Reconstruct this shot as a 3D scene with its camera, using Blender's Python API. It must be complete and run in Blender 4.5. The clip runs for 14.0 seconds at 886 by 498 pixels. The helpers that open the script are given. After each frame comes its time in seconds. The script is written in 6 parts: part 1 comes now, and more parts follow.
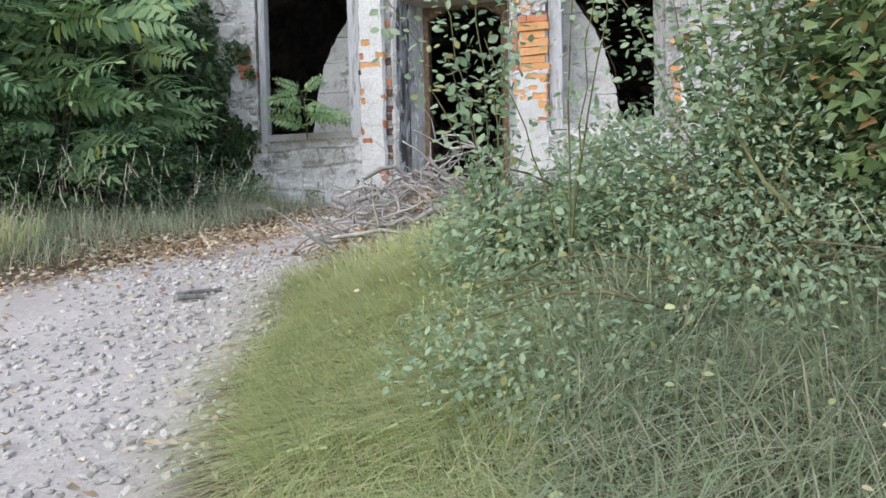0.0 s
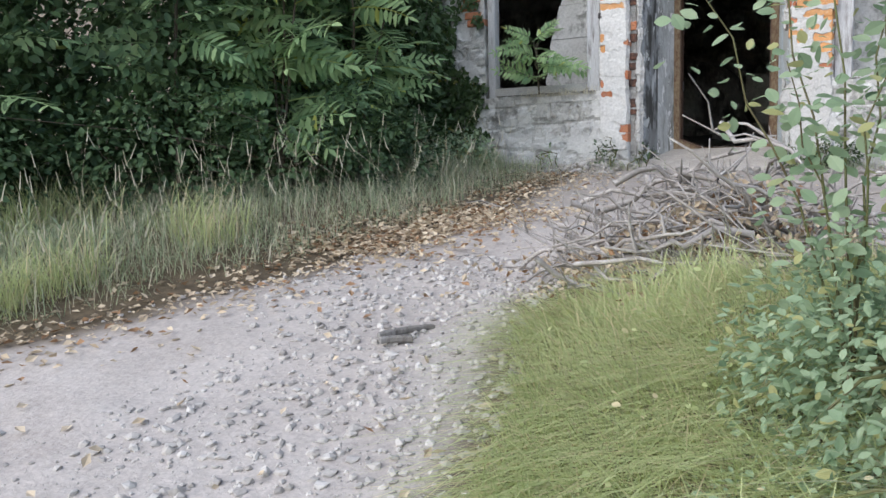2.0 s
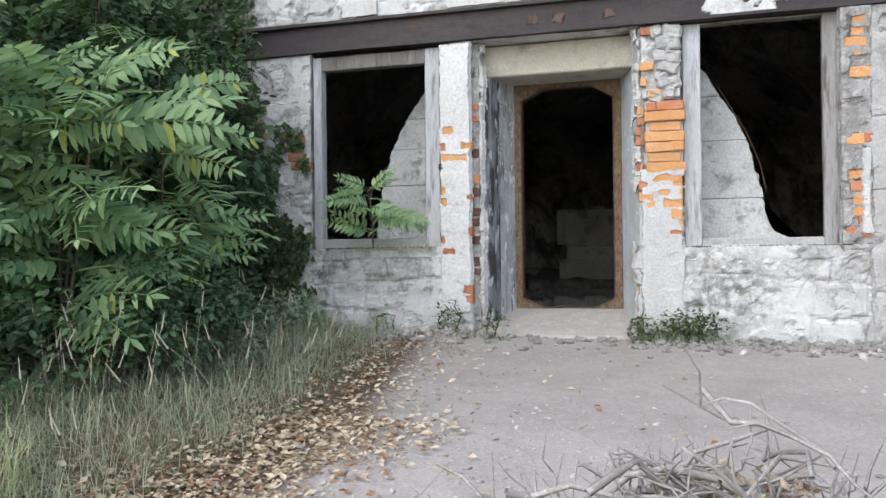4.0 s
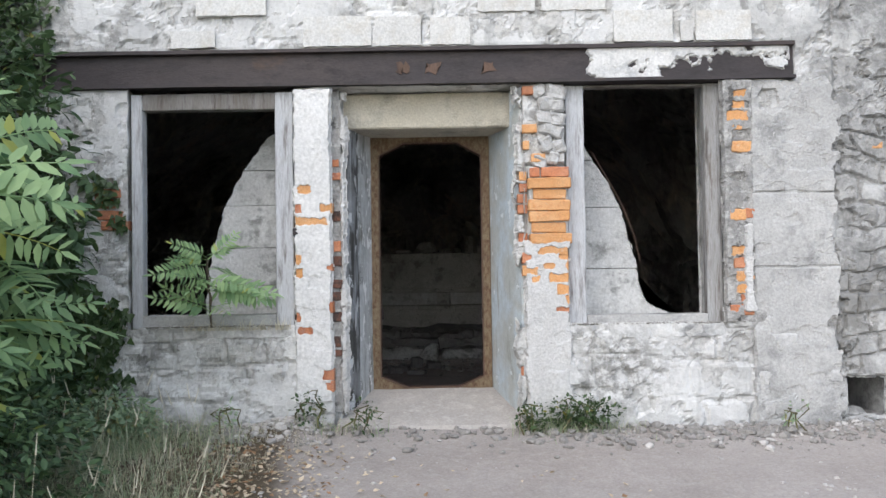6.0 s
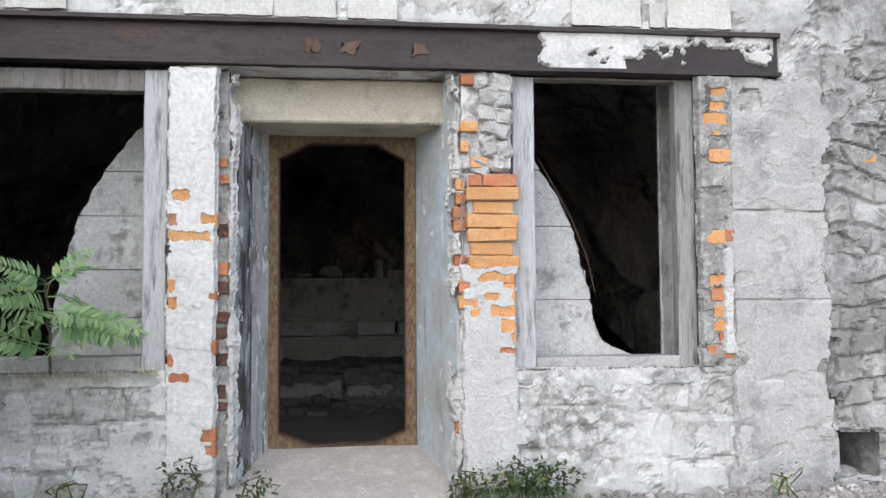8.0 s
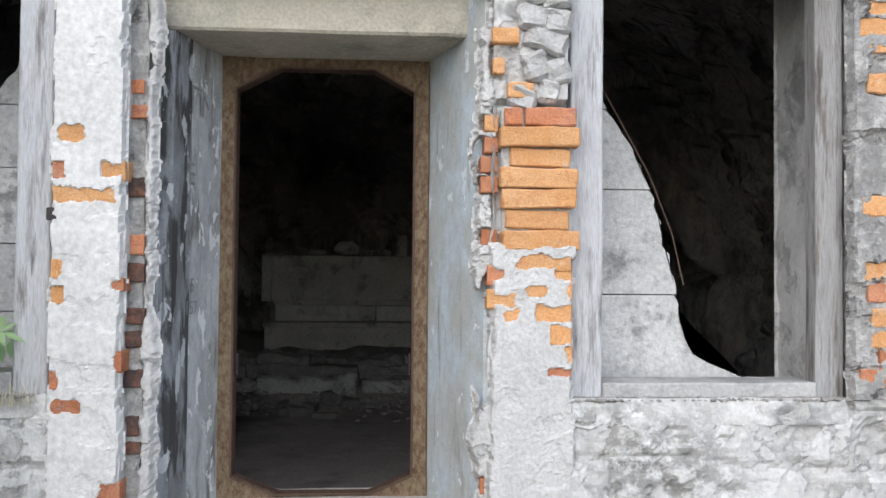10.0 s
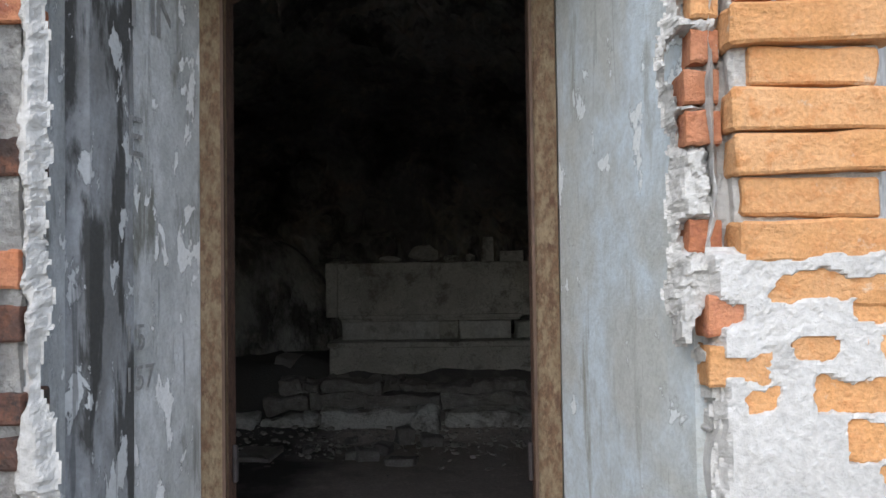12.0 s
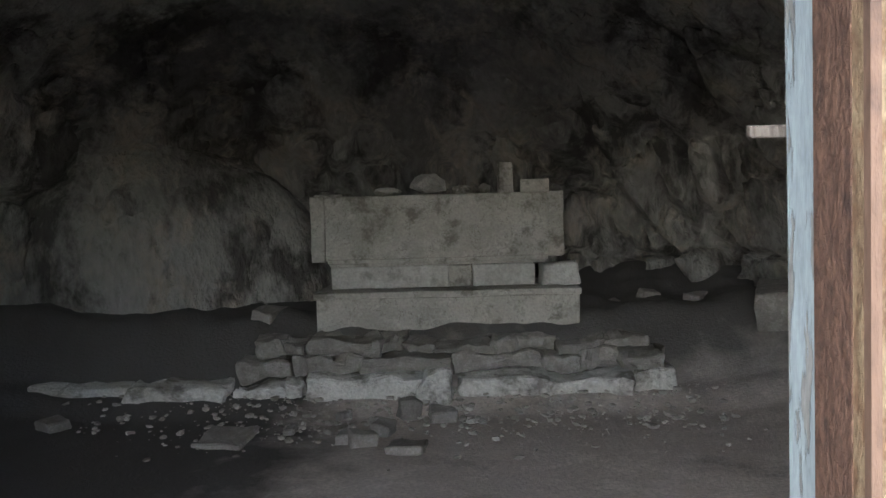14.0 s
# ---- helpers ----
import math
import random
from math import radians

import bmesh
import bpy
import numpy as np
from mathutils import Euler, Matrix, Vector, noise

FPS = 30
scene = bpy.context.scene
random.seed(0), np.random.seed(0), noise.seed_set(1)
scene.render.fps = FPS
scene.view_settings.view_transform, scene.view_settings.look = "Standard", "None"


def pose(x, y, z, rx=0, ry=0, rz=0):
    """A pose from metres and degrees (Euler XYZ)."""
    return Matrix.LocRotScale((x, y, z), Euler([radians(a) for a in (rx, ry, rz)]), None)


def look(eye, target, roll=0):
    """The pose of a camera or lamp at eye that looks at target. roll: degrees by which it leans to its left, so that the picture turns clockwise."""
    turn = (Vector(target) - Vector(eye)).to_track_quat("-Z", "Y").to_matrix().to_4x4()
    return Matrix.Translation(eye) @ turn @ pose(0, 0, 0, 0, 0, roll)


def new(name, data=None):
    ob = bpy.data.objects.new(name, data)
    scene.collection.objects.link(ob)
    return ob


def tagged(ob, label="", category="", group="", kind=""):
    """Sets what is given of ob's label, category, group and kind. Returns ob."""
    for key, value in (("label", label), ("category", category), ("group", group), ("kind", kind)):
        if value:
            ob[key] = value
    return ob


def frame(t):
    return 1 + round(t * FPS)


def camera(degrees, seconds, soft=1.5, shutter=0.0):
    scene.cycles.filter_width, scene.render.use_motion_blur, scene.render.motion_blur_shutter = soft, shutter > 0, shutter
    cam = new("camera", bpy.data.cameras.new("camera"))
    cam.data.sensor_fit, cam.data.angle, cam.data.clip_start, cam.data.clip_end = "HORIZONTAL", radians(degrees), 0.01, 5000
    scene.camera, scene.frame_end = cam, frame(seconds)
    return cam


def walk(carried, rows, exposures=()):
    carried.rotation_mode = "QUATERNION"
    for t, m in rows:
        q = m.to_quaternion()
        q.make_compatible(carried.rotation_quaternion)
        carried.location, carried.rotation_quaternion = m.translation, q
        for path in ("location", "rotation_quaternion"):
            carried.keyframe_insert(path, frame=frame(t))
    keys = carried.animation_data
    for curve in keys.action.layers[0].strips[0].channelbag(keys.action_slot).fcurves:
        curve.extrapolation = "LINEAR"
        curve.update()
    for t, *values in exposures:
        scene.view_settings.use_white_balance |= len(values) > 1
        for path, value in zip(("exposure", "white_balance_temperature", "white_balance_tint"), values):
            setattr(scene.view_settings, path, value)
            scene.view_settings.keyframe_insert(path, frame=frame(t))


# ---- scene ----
cam = camera(55.1, 14.0, soft=1.5)
PATH = [
    (0, (-0.187, 0.479, -0.146), (-0.747, 2.398, -0.217), -1.3),
    (0.5, (-0.296, 0.658, -0.097), (-0.91, 2.559, -0.193), -0.9),
    (1, (-0.351, 0.924, -0.089), (-1.062, 2.789, -0.215), -1.7),
    (1.5, (-0.446, 1.213, 0.139), (-1.41, 2.949, -0.096), -2.2),
    (2, (-0.607, 1.319, 0.189), (-1.648, 3.013, -0.031), -1.3),
    (2.5, (-0.771, 1.491, 0.21), (-1.798, 3.193, -0.009), -1.0),
    (3, (-0.963, 1.788, 0.356), (-1.968, 3.498, 0.099), -0.1),
    (3.5, (-1.17, 2.003, 0.545), (-1.964, 3.833, 0.409), 1.0),
    (4, (-1.432, 2.121, 0.713), (-2.027, 4.03, 0.729), -0.6),
    (4.2, (-1.53, 2.185, 0.749), (-2.114, 4.098, 0.785), -0.3),
    (6.3, (-2.652, 3.053, 1.207), (-2.54, 5.049, 1.266), -1.0),
    (6.5, (-2.687, 3.161, 1.188), (-2.514, 5.153, 1.259), -0.8),
    (7, (-2.764, 3.495, 1.213), (-2.56, 5.482, 1.312), -0.1),
    (7.2, (-2.765, 3.633, 1.215), (-2.544, 5.618, 1.325), -0.5),
    (9.3, (-2.401, 5.333, 1.264), (-2.19, 7.319, 1.374), 0.1),
    (9.5, (-2.385, 5.501, 1.255), (-2.192, 7.49, 1.344), 0.1),
    (10, (-2.405, 5.983, 1.299), (-2.269, 7.977, 1.355), 0.5),
    (10.5, (-2.377, 6.49, 1.302), (-2.304, 8.488, 1.358), 0.0),
    (11, (-2.372, 6.932, 1.343), (-2.411, 8.931, 1.396), -0.2),
    (11.5, (-2.433, 7.361, 1.385), (-2.492, 9.359, 1.44), -0.4),
    (12, (-2.461, 7.795, 1.381), (-2.509, 9.793, 1.44), -0.8),
    (12.5, (-2.501, 8.217, 1.428), (-2.56, 10.215, 1.495), -1.0),
    (13, (-2.603, 8.697, 1.429), (-2.653, 10.695, 1.487), -0.9),
    (13.5, (-2.589, 9.125, 1.385), (-2.638, 11.125, 1.401), -1.1),
    (14, (-2.588, 9.511, 1.402), (-2.64, 11.508, 1.302), -1.6),
]
EXPOSURES = [(0, 0.53), (3.0, 0.5), (3.6, 0.6), (4.2, 0.62), (6.3, 0.54), (9.5, 0.58), (12.0, 0.64), (12.5, 0.72), (13.0, 1.2), (13.5, 1.75), (14.0, 2.85)]
walk(cam, [(t, look(eye, target, roll)) for t, eye, target, roll in PATH], EXPOSURES)

# ---- daylight: open shade under a bright hazy sky ----
world = bpy.data.worlds.new("sky")
scene.world = world
world.use_nodes = True
wn = world.node_tree.nodes
sky = wn.new("ShaderNodeTexSky")
sky.sky_type = "NISHITA"
sky.sun_disc = False
sky.sun_elevation = radians(42)
sky.sun_rotation = radians(210)
sky.air_density, sky.dust_density, sky.ozone_density = 1.0, 1.0, 1.0
world.node_tree.links.new(sky.outputs[0], wn["Background"].inputs[0])
wn["Background"].inputs[1].default_value = 0.15
sun_data = bpy.data.lights.new("sun", "SUN")
sun_data.energy, sun_data.angle, sun_data.color = 2.4, radians(95), (1.0, 0.97, 0.94)
sun = new("sun", sun_data)
sun.matrix_world = look((-8.5, -10, 15), (-2.5, 9, 1))

# ---- small tools ----
RNG = np.random.default_rng(7)


def _lattice(ix, iy, iz, seed):
    h = (ix * 374761393 + iy * 668265263 + iz * 2147483647 + seed * 974634777) & 0xFFFFFFFF
    h = ((h ^ (h >> 13)) * 1274126177) & 0xFFFFFFFF
    return ((h ^ (h >> 16)) & 0xFFFF) / 65535.0


def vnoise(x, y, z=0.0, seed=0):
    """Smooth value noise in -1..1 for arrays."""
    x, y, z = np.broadcast_arrays(np.asarray(x, float), np.asarray(y, float), np.asarray(z, float))
    fx, fy, fz = np.floor(x), np.floor(y), np.floor(z)
    ix, iy, iz = fx.astype(np.int64), fy.astype(np.int64), fz.astype(np.int64)
    u, v, w = x - fx, y - fy, z - fz
    u, v, w = u * u * (3 - 2 * u), v * v * (3 - 2 * v), w * w * (3 - 2 * w)
    out = 0
    for dx in (0, 1):
        for dy in (0, 1):
            for dz in (0, 1):
                k = (u if dx else 1 - u) * (v if dy else 1 - v) * (w if dz else 1 - w)
                out = out + k * _lattice(ix + dx, iy + dy, iz + dz, seed)
    return out * 2 - 1


def fbm(x, y, z=0.0, octaves=4, seed=0):
    total, amp, norm = 0, 1.0, 0
    x, y, z = np.asarray(x, float), np.asarray(y, float), np.asarray(z, float)
    for i in range(octaves):
        total = total + amp * vnoise(x * 2 ** i + 17.3 * i, y * 2 ** i - 5.1 * i, z * 2 ** i + 3.7 * i, seed + i)
        norm += amp
        amp *= 0.5
    return total / norm


def step_up(a, b, x):
    t = np.clip((np.asarray(x, float) - a) / (b - a), 0, 1)
    return t * t * (3 - 2 * t)


def fast_mesh(name, verts, faces, smooth=False):
    """A mesh from arrays: vertices (n, 3) and faces (m, k) of one size."""
    verts, faces = np.asarray(verts, np.float32), np.asarray(faces, np.int32)
    me = bpy.data.meshes.new(name)
    m, k = faces.shape
    me.vertices.add(len(verts))
    me.vertices.foreach_set("co", verts.ravel())
    me.loops.add(m * k)
    me.loops.foreach_set("vertex_index", faces.ravel())
    me.polygons.add(m)
    me.polygons.foreach_set("loop_start", np.arange(0, m * k, k, dtype=np.int32))
    me.polygons.foreach_set("use_smooth", np.full(m, smooth))
    me.update(calc_edges=True)
    me.validate()
    return me


def bm_mesh(name, bm, smooth=False):
    me = bpy.data.meshes.new(name)
    bmesh.ops.recalc_face_normals(bm, faces=bm.faces[:])
    bm.to_mesh(me)
    bm.free()
    if smooth:
        me.polygons.foreach_set("use_smooth", np.full(len(me.polygons), True))
    return me


def part(name, me, material, parent=None, label="", m=None):
    """One mesh object under a thing (or at top level)."""
    if isinstance(me, bmesh.types.BMesh):
        me = bm_mesh(name, me)
    ob = new(name, me)
    if material is not None and not me.materials:
        me.materials.append(material)
    if parent is not None:
        ob.parent = parent
    if m is not None:
        ob.matrix_basis = m
    if label:
        ob["label"] = label
    return ob


def thing(name, label, category, at=(0, 0, 0), group="", kind=""):
    ob = new(name)
    ob.location = at
    ob.empty_display_size = 0.1
    return tagged(ob, label, category, group, kind)


def rough_box(sx, sy, sz, bevel=0.006, jitter=0.004, cuts=1, seed=0, scale=14.0):
    """A worn block about its centre: bevelled, then knocked about by noise."""
    bm = bmesh.new()
    bmesh.ops.create_cube(bm, size=1.0)
    bmesh.ops.scale(bm, vec=(sx, sy, sz), verts=bm.verts[:])
    if cuts:
        bmesh.ops.subdivide_edges(bm, edges=bm.edges[:], cuts=cuts, use_grid_fill=True)
    if bevel:
        sharp = [e for e in bm.edges if len(e.link_faces) == 2 and e.calc_face_angle() > 0.8]
        bmesh.ops.bevel(bm, geom=sharp, offset=bevel, segments=1, affect="EDGES", clamp_overlap=True)
    for v in bm.verts:
        n = noise.noise_vector(v.co * scale + Vector((seed * 3.1, seed * 1.7, seed * 0.9)))
        v.co += n * jitter
    return bm


def box_between(a, b, bevel=0.006, jitter=0.003, cuts=2, seed=0, scale=9.0):
    """A worn block from corner a to corner b."""
    c = [(p + q) / 2 for p, q in zip(a, b)]
    bm = rough_box(*[abs(q - p) for p, q in zip(a, b)], bevel, jitter, cuts, seed, scale)
    bmesh.ops.translate(bm, vec=c, verts=bm.verts[:])
    return bm


def prism_xz(points, y0, y1, rough=0.0, seed=0):
    """An outline in x and z, given a thickness along y."""
    bm = bmesh.new()
    lo = [bm.verts.new((x, y0, z)) for x, z in points]
    hi = [bm.verts.new((x, y1, z)) for x, z in points]
    bm.faces.new(lo)
    bm.faces.new(hi[::-1])
    n = len(points)
    for i in range(n):
        bm.faces.new((lo[i], hi[i], hi[(i + 1) % n], lo[(i + 1) % n]))
    bmesh.ops.triangulate(bm, faces=[f for f in bm.faces if len(f.verts) > 4])
    return bm


def prism_xy(points, z0, z1, steps=1):
    """An outline in x and y, raised from z0 to z1 in steps."""
    bm = bmesh.new()
    rings = [[bm.verts.new((x, y, z0 + (z1 - z0) * k / steps)) for x, y in points] for k in range(steps + 1)]
    n = len(points)
    for a, b in zip(rings, rings[1:]):
        for i in range(n):
            bm.faces.new((a[i], a[(i + 1) % n], b[(i + 1) % n], b[i]))
    bm.faces.new(rings[0][::-1])
    bm.faces.new(rings[-1])
    return bm


def tube(points, r0, r1, sides=6):
    """A tapered, bent stick along points: vertices and quads."""
    pts = np.asarray(points, float)
    n = len(pts)
    d = np.gradient(pts, axis=0)
    d /= np.linalg.norm(d, axis=1)[:, None] + 1e-9
    ref = np.where(np.abs(d[:, 2:3]) > 0.9, np.array([[1.0, 0, 0]]), np.array([[0, 0, 1.0]]))
    a = np.cross(d, ref)
    a /= np.linalg.norm(a, axis=1)[:, None] + 1e-9
    b = np.cross(d, a)
    ang = np.linspace(0, 2 * np.pi, sides, endpoint=False)
    r = np.linspace(r0, r1, n)[:, None, None]
    v = pts[:, None, :] + r * (np.cos(ang)[None, :, None] * a[:, None, :] + np.sin(ang)[None, :, None] * b[:, None, :])
    i = np.arange(n - 1)[:, None] * sides
    j = np.arange(sides)[None, :]
    f = np.stack([i + j, i + (j + 1) % sides, i + sides + (j + 1) % sides, i + sides + j], -1).reshape(-1, 4)
    return v.reshape(-1, 3), f


def gather(pieces):
    """Join (vertices, faces) pairs."""
    vs, fs, k = [], [], 0
    for v, f in pieces:
        vs.append(v)
        fs.append(np.asarray(f) + k)
        k += len(v)
    return np.concatenate(vs), np.concatenate(fs)


def strew(tv, tf, places, axis, up, size):
    """Copies of a small shape (its length along y, its upper side along z) joined into one set of arrays."""
    axis = axis / (np.linalg.norm(axis, axis=1)[:, None] + 1e-9)
    side = np.cross(axis, up)
    side /= np.linalg.norm(side, axis=1)[:, None] + 1e-9
    top = np.cross(side, axis)
    m = np.stack([side, axis, top], 1)
    size = np.asarray(size, float)
    size = size[:, None, None] if size.ndim == 1 else size[:, None, :]
    v = np.einsum("vj,njk->nvk", tv, m) if size.shape[-1] == 1 else None
    if v is None:
        v = np.einsum("nvj,njk->nvk", tv[None] * size, m)
    else:
        v = v * size
    v = v + places[:, None, :]
    f = tf[None] + (np.arange(len(places)) * len(tv))[:, None, None]
    return v.reshape(-1, 3), f.reshape(-1, tf.shape[1])


# ---- materials ----
def nodes_of(name, rough=0.85, metal=0.0, spec=0.3):
    mat = bpy.data.materials.new(name)
    mat.use_nodes = True
    nt = mat.node_tree
    b = nt.nodes["Principled BSDF"]
    b.inputs["Roughness"].default_value = rough
    b.inputs["Metallic"].default_value = metal
    b.inputs["Specular IOR Level"].default_value = spec
    return mat, nt, b


def coords(nt, scale=(1, 1, 1)):
    geo = nt.nodes.new("ShaderNodeNewGeometry")
    mp = nt.nodes.new("ShaderNodeMapping")
    mp.inputs["Scale"].default_value = scale
    nt.links.new(geo.outputs["Position"], mp.inputs["Vector"])
    return mp.outputs[0]


def tex(nt, co, scale, detail=5, rough=0.6, distortion=0.0, kind="ShaderNodeTexNoise"):
    n = nt.nodes.new(kind)
    n.inputs["Scale"].default_value = scale
    if kind == "ShaderNodeTexNoise":
        n.inputs["Detail"].default_value = detail
        n.inputs["Roughness"].default_value = rough
        n.inputs["Distortion"].default_value = distortion
    nt.links.new(co, n.inputs["Vector"])
    return n.outputs[0]


def ramp(nt, value, stops):
    n = nt.nodes.new("ShaderNodeValToRGB")
    els = n.color_ramp.elements
    while len(els) < len(stops):
        els.new(0.5)
    for e, (p, c) in zip(els, stops):
        e.position = p
        e.color = (*c, 1) if len(c) == 3 else c
    nt.links.new(value, n.inputs[0])
    return n.outputs[0]


def grey(v):
    return (v, v, v)


def mix(nt, fac, a, b, mode="MIX"):
    n = nt.nodes.new("ShaderNodeMix")
    n.data_type = "RGBA"
    n.blend_type = mode
    for s, sock in ((fac, n.inputs[0]), (a, n.inputs[6]), (b, n.inputs[7])):
        if isinstance(s, (int, float)):
            sock.default_value = s
        elif isinstance(s, tuple):
            sock.default_value = (*s, 1)
        else:
            nt.links.new(s, sock)
    return n.outputs[2]


def bump(nt, b, height, strength=0.4, distance=0.01):
    n = nt.nodes.new("ShaderNodeBump")
    n.inputs["Strength"].default_value = strength
    n.inputs["Distance"].default_value = distance
    nt.links.new(height, n.inputs["Height"])
    nt.links.new(n.outputs[0], b.inputs["Normal"])


def layered(name, base, second, third, s1=1.2, s2=5.0, cover=(0.48, 0.6), grain=40.0, rough=0.9,
            bump_d=0.008, stretch=(1, 1, 1), stain=None, stain_cover=(0.58, 0.72), stain_scale=2.2, rand=0.0, cracks=None):
    """Three tones in patches of two sizes, with fine grain, optional stains, and relief."""
    mat, nt, b = nodes_of(name, rough)
    co = coords(nt, stretch)
    big = tex(nt, co, s1, 7, 0.65, 0.1)
    mid = tex(nt, co, s2, 9, 0.7, 0.1)
    fine = tex(nt, co, grain, 4, 0.6)
    c = mix(nt, ramp(nt, big, [(cover[0], grey(0)), (cover[1], grey(1))]), base, second)
    c = mix(nt, ramp(nt, mid, [(0.5, grey(0)), (0.64, grey(1))]), c, third)
    if stain:
        st = tex(nt, co, stain_scale, 10, 0.7, 0.15)
        c = mix(nt, ramp(nt, st, [(stain_cover[0], grey(0)), (stain_cover[1], grey(0.9))]), c, stain)
    c = mix(nt, 0.55, c, ramp(nt, fine, [(0.25, grey(0.45)), (0.7, grey(1))]), "MULTIPLY")
    if cracks:
        line = tex(nt, co, cracks[0], 8, 0.62, 0.15)
        c = mix(nt, ramp(nt, line, [(0.5 - cracks[1], grey(0)), (0.5, grey(0.85)), (0.5 + cracks[1], grey(0))]), c, cracks[2])
    if rand:
        info = nt.nodes.new("ShaderNodeObjectInfo")
        c = mix(nt, rand, c, ramp(nt, info.outputs["Random"], [(0, grey(0.35)), (1, grey(1.0))]), "MULTIPLY")
    nt.links.new(c, b.inputs["Base Color"])
    h = mix(nt, 0.5, mid, fine)
    bump(nt, b, h, 0.9, bump_d * 1.6)
    return mat


def flaking(name, paint, under, dark, scale=3.0, cover=0.5, grain=55.0, rough=0.85, dark_scale=2.0, dark_at=0.58, stretch=(1, 1, 0.75), lift=0.012, edge=0.012):
    """Old paint in sharp-edged flakes over a bare ground, with grime and fine pits."""
    mat, nt, b = nodes_of(name, rough)
    co = coords(nt, stretch)
    flake = tex(nt, co, scale, 10, 0.62, 0.1)
    tone = tex(nt, co, scale * 2.3, 7, 0.65, 0.1)
    fine = tex(nt, co, grain, 5, 0.7)
    grime = tex(nt, co, dark_scale, 10, 0.7, 0.1)
    mask = ramp(nt, flake, [(cover - edge, grey(0)), (cover + edge, grey(1))])
    u = mix(nt, ramp(nt, tone, [(0.4, grey(0)), (0.62, grey(1))]), under, tuple(k * 0.68 for k in under))
    p = mix(nt, ramp(nt, tone, [(0.38, grey(0)), (0.66, grey(1))]), paint, tuple(k * 0.82 for k in paint))
    c = mix(nt, mask, u, p)
    c = mix(nt, ramp(nt, grime, [(dark_at, grey(0)), (dark_at + 0.09, grey(0.85))]), c, dark)
    c = mix(nt, 0.6, c, ramp(nt, fine, [(0.28, grey(0.45)), (0.6, grey(1))]), "MULTIPLY")
    nt.links.new(c, b.inputs["Base Color"])
    bump(nt, b, mix(nt, 0.4, mask, fine), 0.9, lift)
    return mat


def peeling(name, coat_c, second, flake_c, grime_c, scale=3.0, flake_at=0.56, grime_at=0.6, grime_soft=0.08, stretch=(1, 1, 0.7), scratch=0.0, lift=0.006, rough=0.85):
    """Old paint: two soft tones, sharp pale flakes, grime in runs, hairline scratches."""
    mat, nt, b = nodes_of(name, rough)
    co = coords(nt, stretch)
    tone = tex(nt, co, scale * 0.9, 6, 0.55, 0.4)
    blot = tex(nt, co, scale * 4.5, 8, 0.65, 0.2)
    flake = tex(nt, co, scale * 1.7, 12, 0.6, 0.35)
    run = tex(nt, coords(nt, (2.2, 2.2, 0.45)), scale * 0.8, 9, 0.62, 0.3)
    fine = tex(nt, coords(nt), 90, 4, 0.6)
    c = mix(nt, ramp(nt, tone, [(0.42, grey(0)), (0.6, grey(1))]), coat_c, second)
    c = mix(nt, ramp(nt, blot, [(0.4, grey(0.0)), (0.7, grey(0.55))]), c, tuple(k * 0.72 for k in second))
    c = mix(nt, ramp(nt, run, [(grime_at, grey(0)), (grime_at + grime_soft, grey(0.9))]), c, grime_c)
    mask = ramp(nt, flake, [(flake_at, grey(0)), (flake_at + 0.012, grey(1))])
    c = mix(nt, mask, c, flake_c)
    edge_ = ramp(nt, flake, [(flake_at - 0.012, grey(0)), (flake_at - 0.003, grey(0.6)), (flake_at, grey(0))])
    c = mix(nt, edge_, c, tuple(k * 0.35 for k in second))
    if scratch:
        sc = tex(nt, coords(nt, (26, 26, 2.2)), 1.0, 3, 0.5, 0.6)
        c = mix(nt, ramp(nt, sc, [(0.64, grey(0)), (0.7, grey(scratch))]), c, tuple(k * 0.4 for k in second))
    c = mix(nt, 0.3, c, ramp(nt, fine, [(0.3, grey(0.5)), (0.6, grey(1))]), "MULTIPLY")
    nt.links.new(c, b.inputs["Base Color"])
    bump(nt, b, mix(nt, 0.45, mix(nt, 0.6, mask, blot), fine), 0.9, lift)
    return mat


def leaf_stuff(name, dark, light, odd=None, odd_share=0.06, glow=0.35, rough=0.55, scale=3.0):
    """Thin leaves: every leaf its own tone, some light comes through."""
    mat, nt, b = nodes_of(name, rough, 0.0, 0.35)
    geo = nt.nodes.new("ShaderNodeNewGeometry")
    r = geo.outputs["Random Per Island"]
    c = ramp(nt, r, [(0.0, dark), (1.0, light)])
    patch = tex(nt, coords(nt), scale, 3, 0.6)
    c = mix(nt, ramp(nt, patch, [(0.35, grey(0.0)), (0.7, grey(0.55))]), c, light)
    if odd:
        c = mix(nt, ramp(nt, r, [(1 - odd_share - 0.01, grey(0)), (1 - odd_share, grey(1))]), c, odd)
    nt.links.new(c, b.inputs["Base Color"])
    t = nt.nodes.new("ShaderNodeBsdfTranslucent")
    nt.links.new(c, t.inputs[0])
    m = nt.nodes.new("ShaderNodeMixShader")
    m.inputs[0].default_value = glow
    nt.links.new(b.outputs[0], m.inputs[1])
    nt.links.new(t.outputs[0], m.inputs[2])
    nt.links.new(m.outputs[0], nt.nodes["Material Output"].inputs[0])
    return mat


